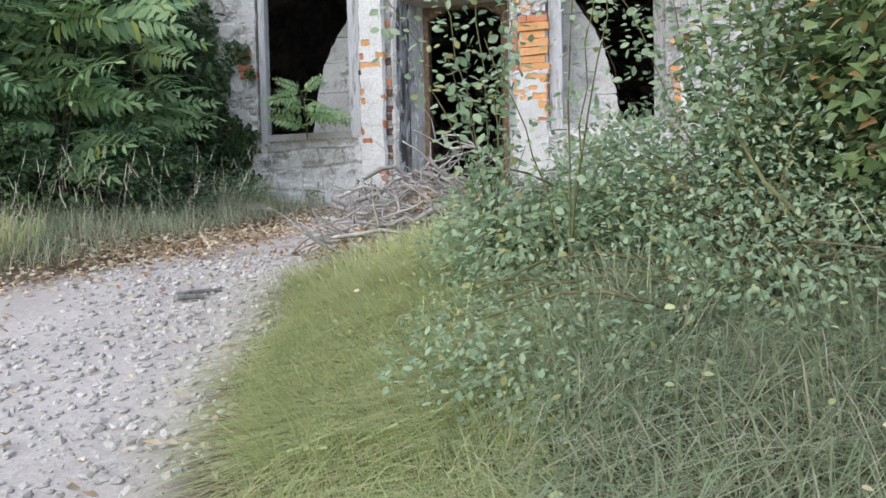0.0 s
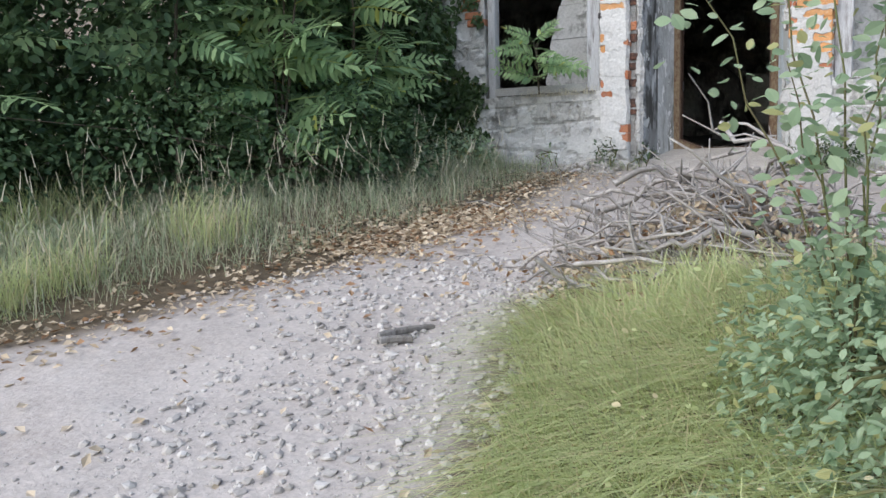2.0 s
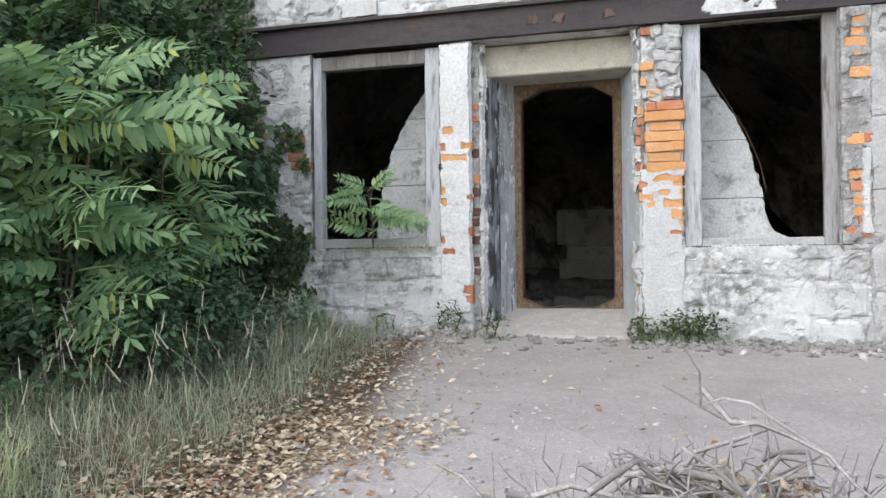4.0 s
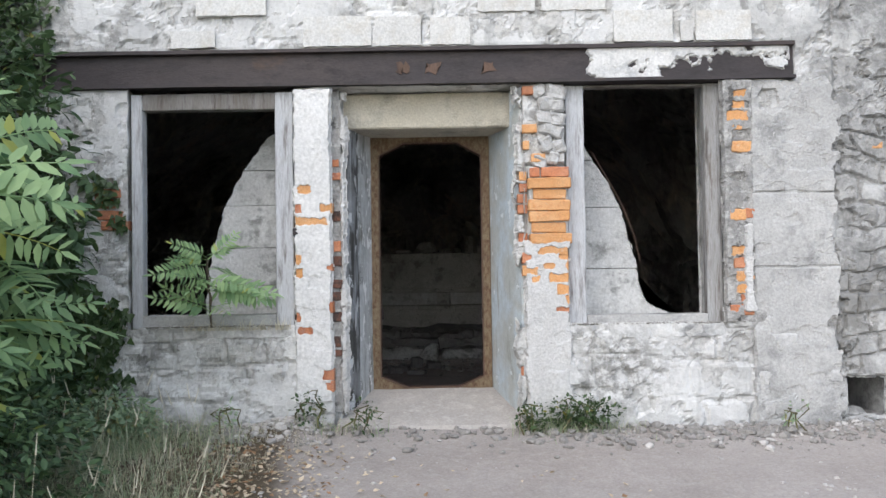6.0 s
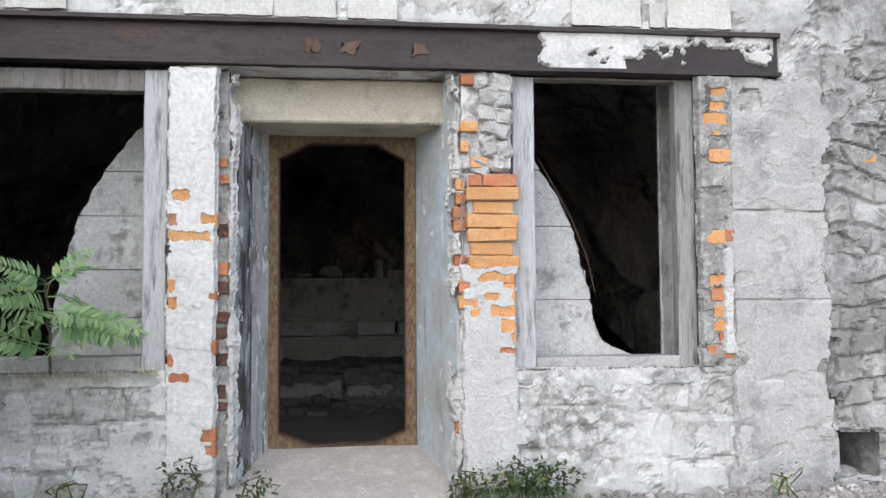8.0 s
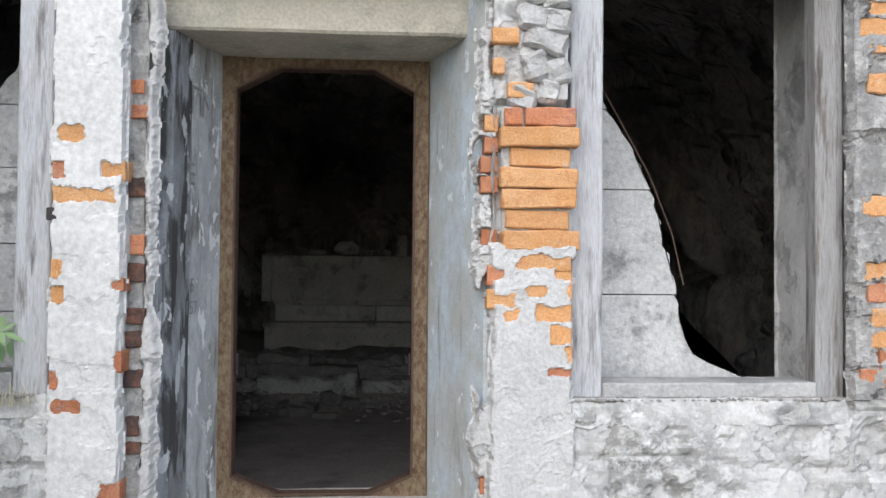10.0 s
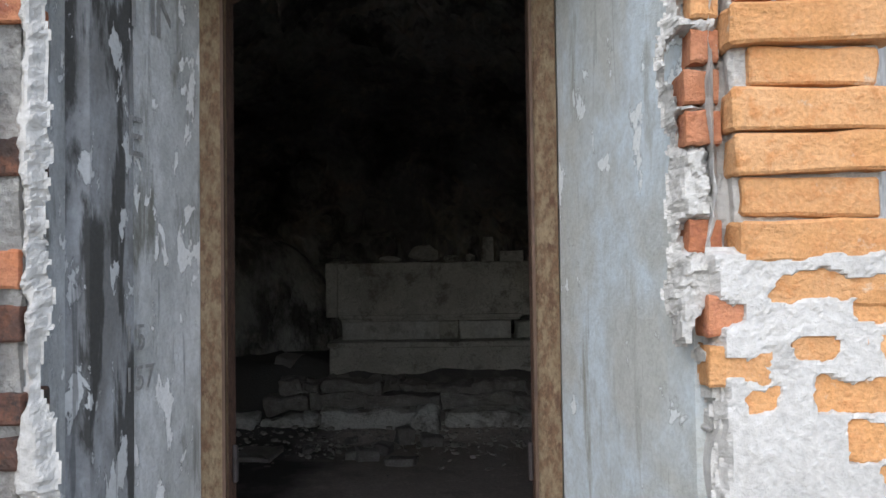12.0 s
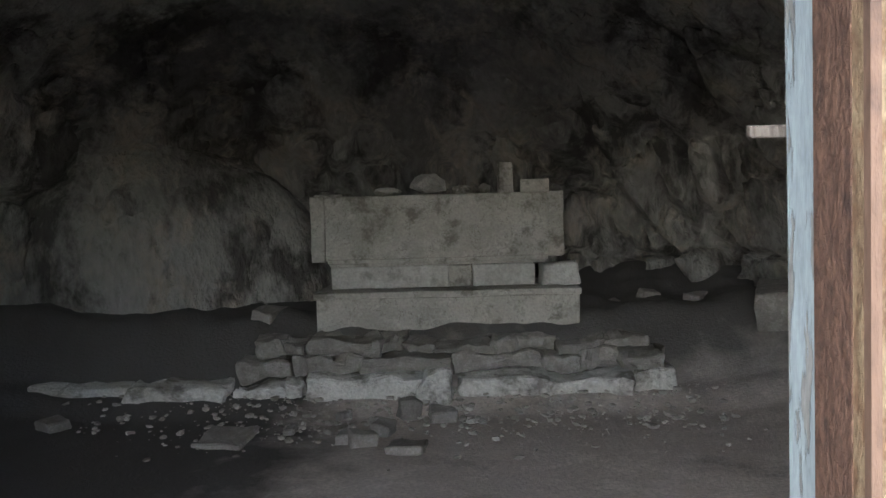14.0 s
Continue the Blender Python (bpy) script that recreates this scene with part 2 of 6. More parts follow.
M_PLASTER = layered("old_whitewash", (0.74, 0.73, 0.71), (0.6, 0.6, 0.59), (0.5, 0.5, 0.5), 1.1, 6.0, (0.42, 0.62),
                    45, stain=(0.2, 0.2, 0.2), stain_cover=(0.56, 0.7))
M_STONE = layered("weathered_stone", (0.37, 0.365, 0.35), (0.25, 0.247, 0.24), (0.47, 0.46, 0.445), 1.4, 9.0, (0.42, 0.6),
                  50, stain=(0.2, 0.2, 0.2), stain_cover=(0.52, 0.68), rand=0.25)
M_BLOCK = layered("pale_block", (0.7, 0.69, 0.665), (0.6, 0.59, 0.565), (0.64, 0.61, 0.56), 2.0, 8.0, (0.5, 0.7), 55, rand=0.15)
M_BRICK = layered("orange_brick", (0.78, 0.4, 0.17), (0.82, 0.47, 0.24), (0.72, 0.34, 0.14), 6.0, 24.0, (0.4, 0.62), 110,
                  bump_d=0.009, stain=(0.74, 0.6, 0.47), stain_cover=(0.6, 0.7), stain_scale=14.0, rand=0.22)
M_REDBRICK = layered("dark_red_brick", (0.62, 0.24, 0.12), (0.66, 0.31, 0.18), (0.48, 0.18, 0.11), 6.0, 24.0, (0.4, 0.6), 110,
                     bump_d=0.009, stain=(0.5, 0.44, 0.4), stain_cover=(0.6, 0.7), stain_scale=12.0, rand=0.35)
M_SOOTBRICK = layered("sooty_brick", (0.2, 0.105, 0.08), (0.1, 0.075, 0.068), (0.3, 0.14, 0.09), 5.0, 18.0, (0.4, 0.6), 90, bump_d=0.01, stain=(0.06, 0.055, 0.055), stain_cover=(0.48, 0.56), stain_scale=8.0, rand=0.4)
M_MORTAR = layered("crumbling_mortar", (0.62, 0.61, 0.59), (0.5, 0.5, 0.49), (0.7, 0.69, 0.67), 3.0, 12.0, (0.4, 0.6), 60, bump_d=0.015)
M_DAMP = peeling("damp_dark_cement", (0.36, 0.38, 0.41), (0.2, 0.205, 0.21), (0.52, 0.54, 0.56), (0.05, 0.05, 0.048), 5.0, 0.59, 0.485, 0.06, (1.3, 1.3, 0.6), 0.6)
M_JAMB_L = peeling("stained_jamb", (0.55, 0.57, 0.59), (0.4, 0.415, 0.42), (0.74, 0.75, 0.76), (0.16, 0.16, 0.14), 6.0, 0.575, 0.53, 0.1, (1.3, 1.3, 0.7), 0.7, 0.009)
M_JAMB_R = peeling("flaking_blue_paint", (0.56, 0.64, 0.7), (0.5, 0.52, 0.505), (0.74, 0.78, 0.8), (0.3, 0.3, 0.275), 4.2, 0.62, 0.58, 0.1, (1, 1, 0.8), 0.35, 0.008)
M_LINTEL = layered("sooty_lintel", (0.58, 0.53, 0.43), (0.49, 0.46, 0.39), (0.64, 0.59, 0.49), 2.0, 7.0, (0.4, 0.6), 60,
                   stain=(0.2, 0.18, 0.15), stain_cover=(0.55, 0.72))
M_WOOD = layered("grey_weathered_wood", (0.5, 0.51, 0.53), (0.6, 0.61, 0.63), (0.36, 0.35, 0.35), 1.0, 4.0, (0.4, 0.6), 30,
                 stretch=(7, 7, 0.7), stain=(0.12, 0.1, 0.09), stain_cover=(0.55, 0.7), bump_d=0.005)
M_WOOD_M = layered("brown_grey_wood", (0.3, 0.29, 0.28), (0.42, 0.42, 0.42), (0.2, 0.175, 0.155), 1.0, 4.0, (0.4, 0.6), 30,
                   stretch=(7, 7, 0.7), stain=(0.1, 0.085, 0.075), stain_cover=(0.52, 0.66), bump_d=0.006)
M_WOOD_D = layered("dark_weathered_wood", (0.2, 0.18, 0.16), (0.3, 0.29, 0.28), (0.12, 0.1, 0.09), 1.0, 4.0, (0.4, 0.6), 30,
                   stretch=(7, 7, 0.7), bump_d=0.005)
M_BLUEWOOD = flaking("faded_blue_wood", (0.3, 0.37, 0.41), (0.26, 0.27, 0.27), (0.1, 0.1, 0.1), 9.0, 0.46, 60, stretch=(2, 2, 0.5), lift=0.004)
M_BEAM = layered("dark_rusted_steel", (0.05, 0.042, 0.044), (0.075, 0.06, 0.058), (0.035, 0.03, 0.03), 1.2, 6.0, (0.4, 0.62), 60,
                 rough=0.6, stretch=(0.6, 1, 1.5), stain=(0.13, 0.08, 0.055), stain_cover=(0.6, 0.74), bump_d=0.004)
M_RUST = flaking("rusted_steel_frame", (0.27, 0.205, 0.13), (0.18, 0.11, 0.066), (0.1, 0.05, 0.033), 48.0, 0.5, 160, 0.75, 22.0, 0.56, (1, 1, 0.55), 0.005, 0.1)
M_RUST_M = flaking("flaking_rust", (0.15, 0.085, 0.06), (0.1, 0.055, 0.042), (0.045, 0.026, 0.022), 70.0, 0.5, 160, 0.8, 34.0, 0.54, (1, 1, 0.7), 0.006, 0.1)
M_RUST_D = layered("dark_rust", (0.11, 0.07, 0.05), (0.15, 0.095, 0.07), (0.07, 0.045, 0.037), 3.0, 12.0, (0.4, 0.6), 70,
                   rough=0.75, stretch=(1, 1, 0.4), bump_d=0.003)
M_ROCK = layered("cave_rock", (0.5, 0.49, 0.46), (0.27, 0.265, 0.255), (0.56, 0.5, 0.43), 0.8, 2.6, (0.42, 0.58), 14,
                 stretch=(1, 1, 0.5), stain=(0.1, 0.095, 0.09), stain_cover=(0.5, 0.6), stain_scale=1.1, bump_d=0.12)
M_CAVEFLOOR = layered("trodden_earth", (0.68, 0.61, 0.56), (0.6, 0.54, 0.5), (0.74, 0.67, 0.62), 0.8, 5.0, (0.4, 0.6), 40, bump_d=0.01, stain=(0.36, 0.33, 0.3), stain_cover=(0.56, 0.68), stain_scale=1.1)
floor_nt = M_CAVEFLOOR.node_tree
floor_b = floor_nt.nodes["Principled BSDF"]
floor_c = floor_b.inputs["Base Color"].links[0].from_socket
# door light's pool painted in: floor colour falls off dark at left and back
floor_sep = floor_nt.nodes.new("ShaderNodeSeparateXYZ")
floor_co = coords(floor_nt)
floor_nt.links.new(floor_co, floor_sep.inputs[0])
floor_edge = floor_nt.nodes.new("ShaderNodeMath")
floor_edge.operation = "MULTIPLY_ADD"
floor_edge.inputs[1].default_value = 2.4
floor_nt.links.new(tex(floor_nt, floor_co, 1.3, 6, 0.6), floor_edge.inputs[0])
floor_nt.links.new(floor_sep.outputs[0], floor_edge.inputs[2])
left_shade = floor_nt.nodes.new("ShaderNodeMapRange")
left_shade.inputs[1].default_value, left_shade.inputs[2].default_value = -3.0, -2.3
floor_nt.links.new(floor_edge.outputs[0], left_shade.inputs[0])
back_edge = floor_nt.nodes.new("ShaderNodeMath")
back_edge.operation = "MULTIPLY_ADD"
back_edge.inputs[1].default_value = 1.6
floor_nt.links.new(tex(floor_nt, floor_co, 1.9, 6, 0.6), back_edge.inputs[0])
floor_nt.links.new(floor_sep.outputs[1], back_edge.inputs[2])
back_shade = floor_nt.nodes.new("ShaderNodeMapRange")
back_shade.inputs[1].default_value, back_shade.inputs[2].default_value = 18.0, 17.2
floor_nt.links.new(back_edge.outputs[0], back_shade.inputs[0])
lit_floor = mix(floor_nt, 1.0, left_shade.outputs[0], back_shade.outputs[0], "MULTIPLY")
floor_nt.links.new(mix(floor_nt, lit_floor, (0.13, 0.125, 0.12), floor_c), floor_b.inputs["Base Color"])
M_ALTAR = layered("dusty_altar_stone", (0.6, 0.585, 0.54), (0.48, 0.465, 0.42), (0.66, 0.645, 0.6), 2.0, 7.0, (0.4, 0.6), 45,
                  stain=(0.25, 0.235, 0.2), stain_cover=(0.52, 0.62), stain_scale=3.5, cracks=(4.0, 0.007, (0.2, 0.19, 0.16)))
M_MARBLE = layered("pale_marble", (0.72, 0.72, 0.69), (0.62, 0.61, 0.58), (0.55, 0.54, 0.51), 3.0, 9.0, (0.4, 0.6), 45, stain=(0.4, 0.39, 0.36), stain_cover=(0.58, 0.68), stain_scale=3.5)
M_STEP = layered("dirty_pale_stone", (0.86, 0.855, 0.82), (0.74, 0.73, 0.7), (0.66, 0.65, 0.61), 3.0, 9.0, (0.4, 0.6), 45, bump_d=0.02, stain=(0.3, 0.28, 0.25), stain_cover=(0.5, 0.6), stain_scale=3.0)
M_RUBBLE = layered("pale_rubble", (0.42, 0.4, 0.37), (0.34, 0.32, 0.3), (0.5, 0.48, 0.45), 5.0, 14.0, (0.4, 0.6), 60, rand=0.4)

# ---- ground ----
EDGE_R = np.array([(-0.3, -1.0), (-0.75, 0.8), (-1.05, 1.8), (-1.5, 2.7), (-1.86, 3.58), (-2.15, 4.4), (-2.2, 5.2), (-0.8, 5.9), (2.5, 6.3)])
EDGE_L = np.array([(-4.6, -1.0), (-4.7, 1.5), (-4.4, 2.8), (-3.85, 3.6), (-3.5, 4.6), (-3.35, 6.0), (-3.6, 7.5), (-3.75, 8.6), (-3.8, 9.6)])


def right_of_path(x, y):
    """Metres into the grassy bank on the near side of the brushwood."""
    e = np.interp(y, EDGE_R[:7, 1], EDGE_R[:7, 0])
    return np.minimum(x - e, 5.2 - y)


def left_of_path(x, y):
    return np.interp(y, EDGE_L[:, 1], EDGE_L[:, 0]) - x


def ground_z(x, y):
    x, y = np.asarray(x, float), np.asarray(y, float)
    z = np.interp(y, [-300, -20, -6, 0, 2, 3.7, 4.6, 6, 9.4, 10.3], [-12, -4.5, -1.9, -1.05, -0.8, -0.52, -0.4, -0.25, 0.0, 0.02])
    bank = right_of_path(x, y)
    z = z + 0.27 * step_up(0.0, 1.3, bank) * step_up(5.3, 4.3, y) * step_up(14, 4, np.abs(x))
    left = left_of_path(x, y)
    z = z + 0.14 * step_up(0.1, 1.6, left) + 0.5 * step_up(1.5, 7, left)
    z = z + 0.025 * fbm(x * 0.8, y * 0.8, 0, 3, 5) + 0.012 * fbm(x * 4, y * 4, 0, 3, 9)
    z = z + 0.10 * np.exp(-((x + 3.75) ** 2 / 0.12 + (y - 9.35) ** 2 / 0.05))
    hill = 5.0 + 0.5 * np.clip(y - 10.4, 0, 40) + 0.7 * fbm(x * 0.3, y * 0.3, 0, 3, 3)
    z = np.where(y > 10.3, np.minimum(hill, 30), z)
    return z


def graded(lo, hi, step, far, growth=1.35):
    mid = np.arange(lo, hi + step / 2, step)
    out, d = [], step
    while sum(out) < far:
        d *= growth
        out.append(d)
    c = np.cumsum(out)
    return np.concatenate([lo - c[::-1], mid, hi + c])


M_GROUND, nt, b = nodes_of("gravel_and_earth", 0.95)
co = coords(nt)
attr = nt.nodes.new("ShaderNodeAttribute")
attr.attribute_name = "gravel"
g_big, g_fine, g_mid = tex(nt, co, 1.3, 5, 0.6), tex(nt, co, 60, 4, 0.7), tex(nt, co, 11, 6, 0.7)
vor = nt.nodes.new("ShaderNodeTexVoronoi")
vor.inputs["Scale"].default_value = 42
nt.links.new(co, vor.inputs["Vector"])
stone = mix(nt, ramp(nt, g_big, [(0.35, grey(0)), (0.65, grey(1))]), (0.55, 0.505, 0.475), (0.46, 0.415, 0.385))
stone = mix(nt, 0.22, stone, ramp(nt, vor.outputs["Color"], [(0.1, grey(0.55)), (0.8, grey(1.0))]), "MULTIPLY")
stone = mix(nt, ramp(nt, g_mid, [(0.52, grey(0)), (0.66, grey(0.6))]), stone, (0.55, 0.515, 0.485))
earth = mix(nt, ramp(nt, g_mid, [(0.4, grey(0)), (0.65, grey(1))]), (0.09, 0.07, 0.045), (0.17, 0.13, 0.085))
ground_c = mix(nt, attr.outputs["Fac"], earth, stone)
ground_c = mix(nt, 0.5, ground_c, ramp(nt, g_fine, [(0.3, grey(0.5)), (0.65, grey(1))]), "MULTIPLY")
nt.links.new(ground_c, b.inputs["Base Color"])
bump(nt, b, g_mid, 0.7, 0.02)

gx, gy = graded(-9, 4, 0.06, 320), graded(-2, 10.29, 0.06, 320)
gy = np.sort(np.append(gy[(gy < 10.295) | (gy > 10.4)], [10.31]))
GX, GY = np.meshgrid(gx, gy, indexing="ij")
GZ = ground_z(GX, GY)
nx, ny = GX.shape
idx = np.arange(nx * ny).reshape(nx, ny)
gf = np.stack([idx[:-1, :-1], idx[1:, :-1], idx[1:, 1:], idx[:-1, 1:]], -1)
cx, cy0, cy1 = (gx[:-1] + gx[1:]) / 2, gy[:-1], gy[1:]
keep = ~((cx[:, None] > -8) & (cx[:, None] < 2.6) & (cy0[None] > 9.4) & (cy1[None] < 10.35))
ground_me = fast_mesh("ground", np.stack([GX, GY, GZ], -1).reshape(-1, 3), gf[keep].reshape(-1, 4), True)
wob = 0.12 * fbm(GX * 2.2, GY * 2.2, 0, 4, 21)
gravel = step_up(-0.02, 0.16, wob - right_of_path(GX, GY)) * step_up(-0.05, 0.25, wob - left_of_path(GX, GY)) * step_up(16, 5, np.abs(GX + 2))
gravel = np.where(GY > 10.2, 0.25, gravel * (1 - 0.22 * step_up(5.0, 7.5, GY)))
at = ground_me.attributes.new("gravel", "FLOAT", "POINT")
at.data.foreach_set("value", gravel.ravel().astype(np.float32))
ground = part("ground", ground_me, M_GROUND)
tagged(ground, "pale gravel track climbing between earth banks to the doorway", "ground", kind="structure")

# ---- the front wall ----
FRONT, BACK, TOP = 9.49, 10.24, 5.3
OPEN = {"left": (-5.03, -3.74, 0.78, 2.9), "door": (-3.445, -1.975, -0.5, 2.65), "right": (-1.62, -0.40, 0.78, 2.9), "hole": (0.52, 0.81, 0.04, 0.33)}


def wall_lines(lo, hi, step, marks):
    marks = sorted([lo, hi, *marks])
    out = []
    for a, b_ in zip(marks, marks[1:]):
        n = max(1, round((b_ - a) / step))
        out += list(np.linspace(a, b_, n, endpoint=False))
    return np.array(out + [hi])


def front_relief(x, z):
    """How far the face stands out of its plane."""
    out = 0.010 * fbm(x * 1.3, z * 1.3, 0, 3, 31) + 0.006 * fbm(x * 9, z * 9, 0, 3, 35)
    flake = fbm(x * 2.3, z * 2.3, 0.4, 5, 41)
    out = out - 0.014 * step_up(0.10, 0.16, flake)
    out = out + 0.02 * fbm(x * 5, z * 5, 0, 3, 44) * step_up(0.8, 0.6, z)
    out = out - 0.05 * step_up(0.44, 0.5, x)
    # squared rubble courses show through the limewash low down, above the beam and to the side
    wz = z / 0.25 + 0.75 * fbm(x * 1.4, z * 1.4, 0, 3, 46)
    row_ = np.floor(wz)
    wx = x / 0.38 + 0.8 * fbm(x * 1.8, z * 1.8, 3, 3, 47) + 0.37 * row_ + 0.8 * _lattice(row_.astype(np.int64), row_.astype(np.int64) * 0, row_.astype(np.int64) * 0, 5)
    col_ = np.floor(wx)
    near_joint = np.minimum(np.minimum(wz - row_, 1 - wz + row_) * 0.25, np.minimum(wx - col_, 1 - wx + col_) * 0.38)
    cell = _lattice(col_.astype(np.int64), row_.astype(np.int64), row_.astype(np.int64) * 0, 9) - 0.5
    share = step_up(0.82, 0.62, z) + 0.55 * step_up(2.95, 3.0, z) + 0.8 * step_up(0.44, 0.5, x)
    share = np.clip(share, 0, 1) * step_up(-0.1, 0.25, fbm(x * 1.1, z * 1.1, 7, 3, 48))
    out = out + share * (0.03 * cell - 0.02 * step_up(0.03, 0.004, near_joint))
    chip = fbm(x * 6.5, z * 8, 2.0, 5, 58)
    out = out - 0.012 * step_up(0.16, 0.2, chip) - 0.012 * step_up(0.3, 0.33, chip)
    for x0, x1, z0, z1, d in ((-1.945, -1.6, 1.37, 2.02, 0.055), (-1.975, -1.6, 2.02, 2.65, 0.035), (-0.41, -0.21, 0.85, 2.64, 0.018),
                              (-3.76, -3.45, 1.56, 1.645, 0.04), (-3.76, -3.70, 0.85, 1.55, 0.012), (-6.9, 0.15, 2.665, 2.94, 0.07)):
        inside = step_up(x0 - 0.02, x0 + 0.005, x) * step_up(x1 + 0.02, x1 - 0.005, x) * step_up(z0 - 0.02, z0, z) * step_up(z1 + 0.02, z1, z)
        out = out - d * inside
    return out


def build_front():
    marks_x = [v for o in OPEN.values() for v in o[:2]]
    marks_z = [v for o in OPEN.values() for v in o[2:] if v > -0.5]
    xs, zs = wall_lines(-9.0, 4.0, 0.019, marks_x), wall_lines(-0.5, TOP, 0.019, marks_z)
    X, Z = np.meshgrid(xs, zs, indexing="ij")
    px, pz = X.copy(), Z.copy()
    Y = FRONT - front_relief(X, Z)
    ids = np.arange(X.size).reshape(X.shape)
    f = np.stack([ids[:-1, :-1], ids[1:, :-1], ids[1:, 1:], ids[:-1, 1:]], -1)
    mx, mz = (xs[:-1] + xs[1:]) / 2, (zs[:-1] + zs[1:]) / 2
    solid = np.ones((len(mx), len(mz)), bool)
    strips, rims = [], []
    for x0, x1, z0, z1 in OPEN.values():
        solid &= ~((mx[:, None] > x0) & (mx[:, None] < x1) & (mz[None] > z0) & (mz[None] < z1))
        i0, i1 = np.argmin(abs(xs - x0)), np.argmin(abs(xs - x1))
        j0, j1 = np.argmin(abs(zs - z0)), np.argmin(abs(zs - z1))
        px[i0, j0:j1 + 1] -= 0.016 * (1 + 1.4 * fbm(zs[j0:j1 + 1] * 7, x0, 0, 3, 51))
        px[i1, j0:j1 + 1] += 0.016 * (1 + 1.4 * fbm(zs[j0:j1 + 1] * 7, x1, 0, 3, 52))
        if z0 > 0:
            pz[i0:i1 + 1, j0] -= 0.013 * (1 + fbm(xs[i0:i1 + 1] * 9, z0, 0, 3, 53))
        loop = [(i0, j) for j in range(j0, j1)] + [(i, j1) for i in range(i0, i1)] + [(i1, j) for j in range(j1, j0, -1)] + [(i, j0) for i in range(i1, i0, -1)]
        rims.append(loop)
    verts = np.stack([px, Y, pz], -1).reshape(-1, 3)
    faces = [f[solid].reshape(-1, 4)]
    extra, k = [verts], len(verts)
    for loop in rims:
        ring = np.array([ids[i, j] for i, j in loop])
        base = verts[ring]
        n, prev = len(ring), ring
        for y in np.linspace(FRONT, BACK, 6)[1:]:
            row = base.copy()
            row[:, 1] = y
            if abs(base[:, 0].min() - OPEN["left"][0]) < 0.1:
                row[:, 0] -= np.where(base[:, 0] < OPEN["left"][0] + 0.02, 0.6 * step_up(FRONT + 0.1, BACK - 0.1, y), 0)
            if y < BACK - 0.01:
                row[:, 0] += 0.01 * fbm(base[:, 2] * 6, y * 6, 0, 3, 61)
            extra.append(row)
            cur = np.arange(k, k + n)
            k += n
            faces.append(np.stack([prev, cur, np.roll(cur, -1), np.roll(prev, -1)], -1))
            prev = cur
    # the inner side and the top
    inner = dict(OPEN, left=(OPEN["left"][0] - 0.6, *OPEN["left"][1:]))
    bx, bz = wall_lines(-9.0, 4.0, 0.5, [v for o in inner.values() for v in o[:2]]), wall_lines(-0.5, TOP, 0.5, marks_z)
    BX, BZ = np.meshgrid(bx, bz, indexing="ij")
    bid = np.arange(BX.size).reshape(BX.shape) + k
    extra.append(np.stack([BX, np.full(BX.shape, BACK), BZ], -1).reshape(-1, 3))
    bf = np.stack([bid[:-1, :-1], bid[:-1, 1:], bid[1:, 1:], bid[1:, :-1]], -1)
    mx, mz = (bx[:-1] + bx[1:]) / 2, (bz[:-1] + bz[1:]) / 2
    solid = np.ones((len(mx), len(mz)), bool)
    for x0, x1, z0, z1 in inner.values():
        solid &= ~((mx[:, None] > x0) & (mx[:, None] < x1) & (mz[None] > z0) & (mz[None] < z1))
    faces.append(bf[solid].reshape(-1, 4))
    k += BX.size
    extra.append(np.array([(-9, FRONT, TOP - 0.01), (4, FRONT, TOP - 0.01), (4, BACK + 0.12, TOP - 0.01), (-9, BACK + 0.12, TOP - 0.01)]))
    faces.append(np.array([[k, k + 1, k + 2, k + 3]]))
    return fast_mesh("wall_south", np.concatenate(extra), np.concatenate(faces))


M_WALL, nt, b = nodes_of("peeling_whitewashed_masonry", 0.92)
co = coords(nt)
n_big, n_mid, n_fine = tex(nt, co, 1.1, 9, 0.6, 0.1), tex(nt, co, 3.0, 10, 0.62, 0.1), tex(nt, co, 38, 5, 0.65)
n_pit, n_chip, n_tone = tex(nt, co, 15, 9, 0.72, 0.2), tex(nt, co, 34, 6, 0.7, 0.2), tex(nt, co, 5.0, 6, 0.6)
n_drip = tex(nt, coords(nt, (4, 1, 0.5)), 1.4, 8, 0.68, 0.1)
sep = nt.nodes.new("ShaderNodeSeparateXYZ")
nt.links.new(co, sep.inputs[0])
n_spot = tex(nt, co, 2.1, 8, 0.6, 0.5)
bare = ramp(nt, n_mid, [(0.545, grey(0)), (0.56, grey(1))])
wc = mix(nt, ramp(nt, n_tone, [(0.35, grey(0)), (0.65, grey(1))]), (0.69, 0.685, 0.67), (0.6, 0.597, 0.588))
under = mix(nt, ramp(nt, n_pit, [(0.45, grey(0)), (0.58, grey(1))]), (0.56, 0.55, 0.53), (0.37, 0.365, 0.35))
wc = mix(nt, bare, wc, under)
wc = mix(nt, ramp(nt, n_big, [(0.54, grey(0)), (0.62, grey(0.35))]), wc, (0.45, 0.445, 0.435))
wc = mix(nt, ramp(nt, n_spot, [(0.585, grey(0)), (0.65, grey(0.75))]), wc, (0.2, 0.195, 0.185))
wc = mix(nt, ramp(nt, n_drip, [(0.58, grey(0)), (0.72, grey(0.5))]), wc, (0.3, 0.3, 0.295))
# whitewash gets darker and greyer in patches towards the right end
far_x = nt.nodes.new("ShaderNodeMapRange")
far_x.inputs[1].default_value, far_x.inputs[2].default_value = -0.5, 0.6
nt.links.new(sep.outputs[0], far_x.inputs[0])
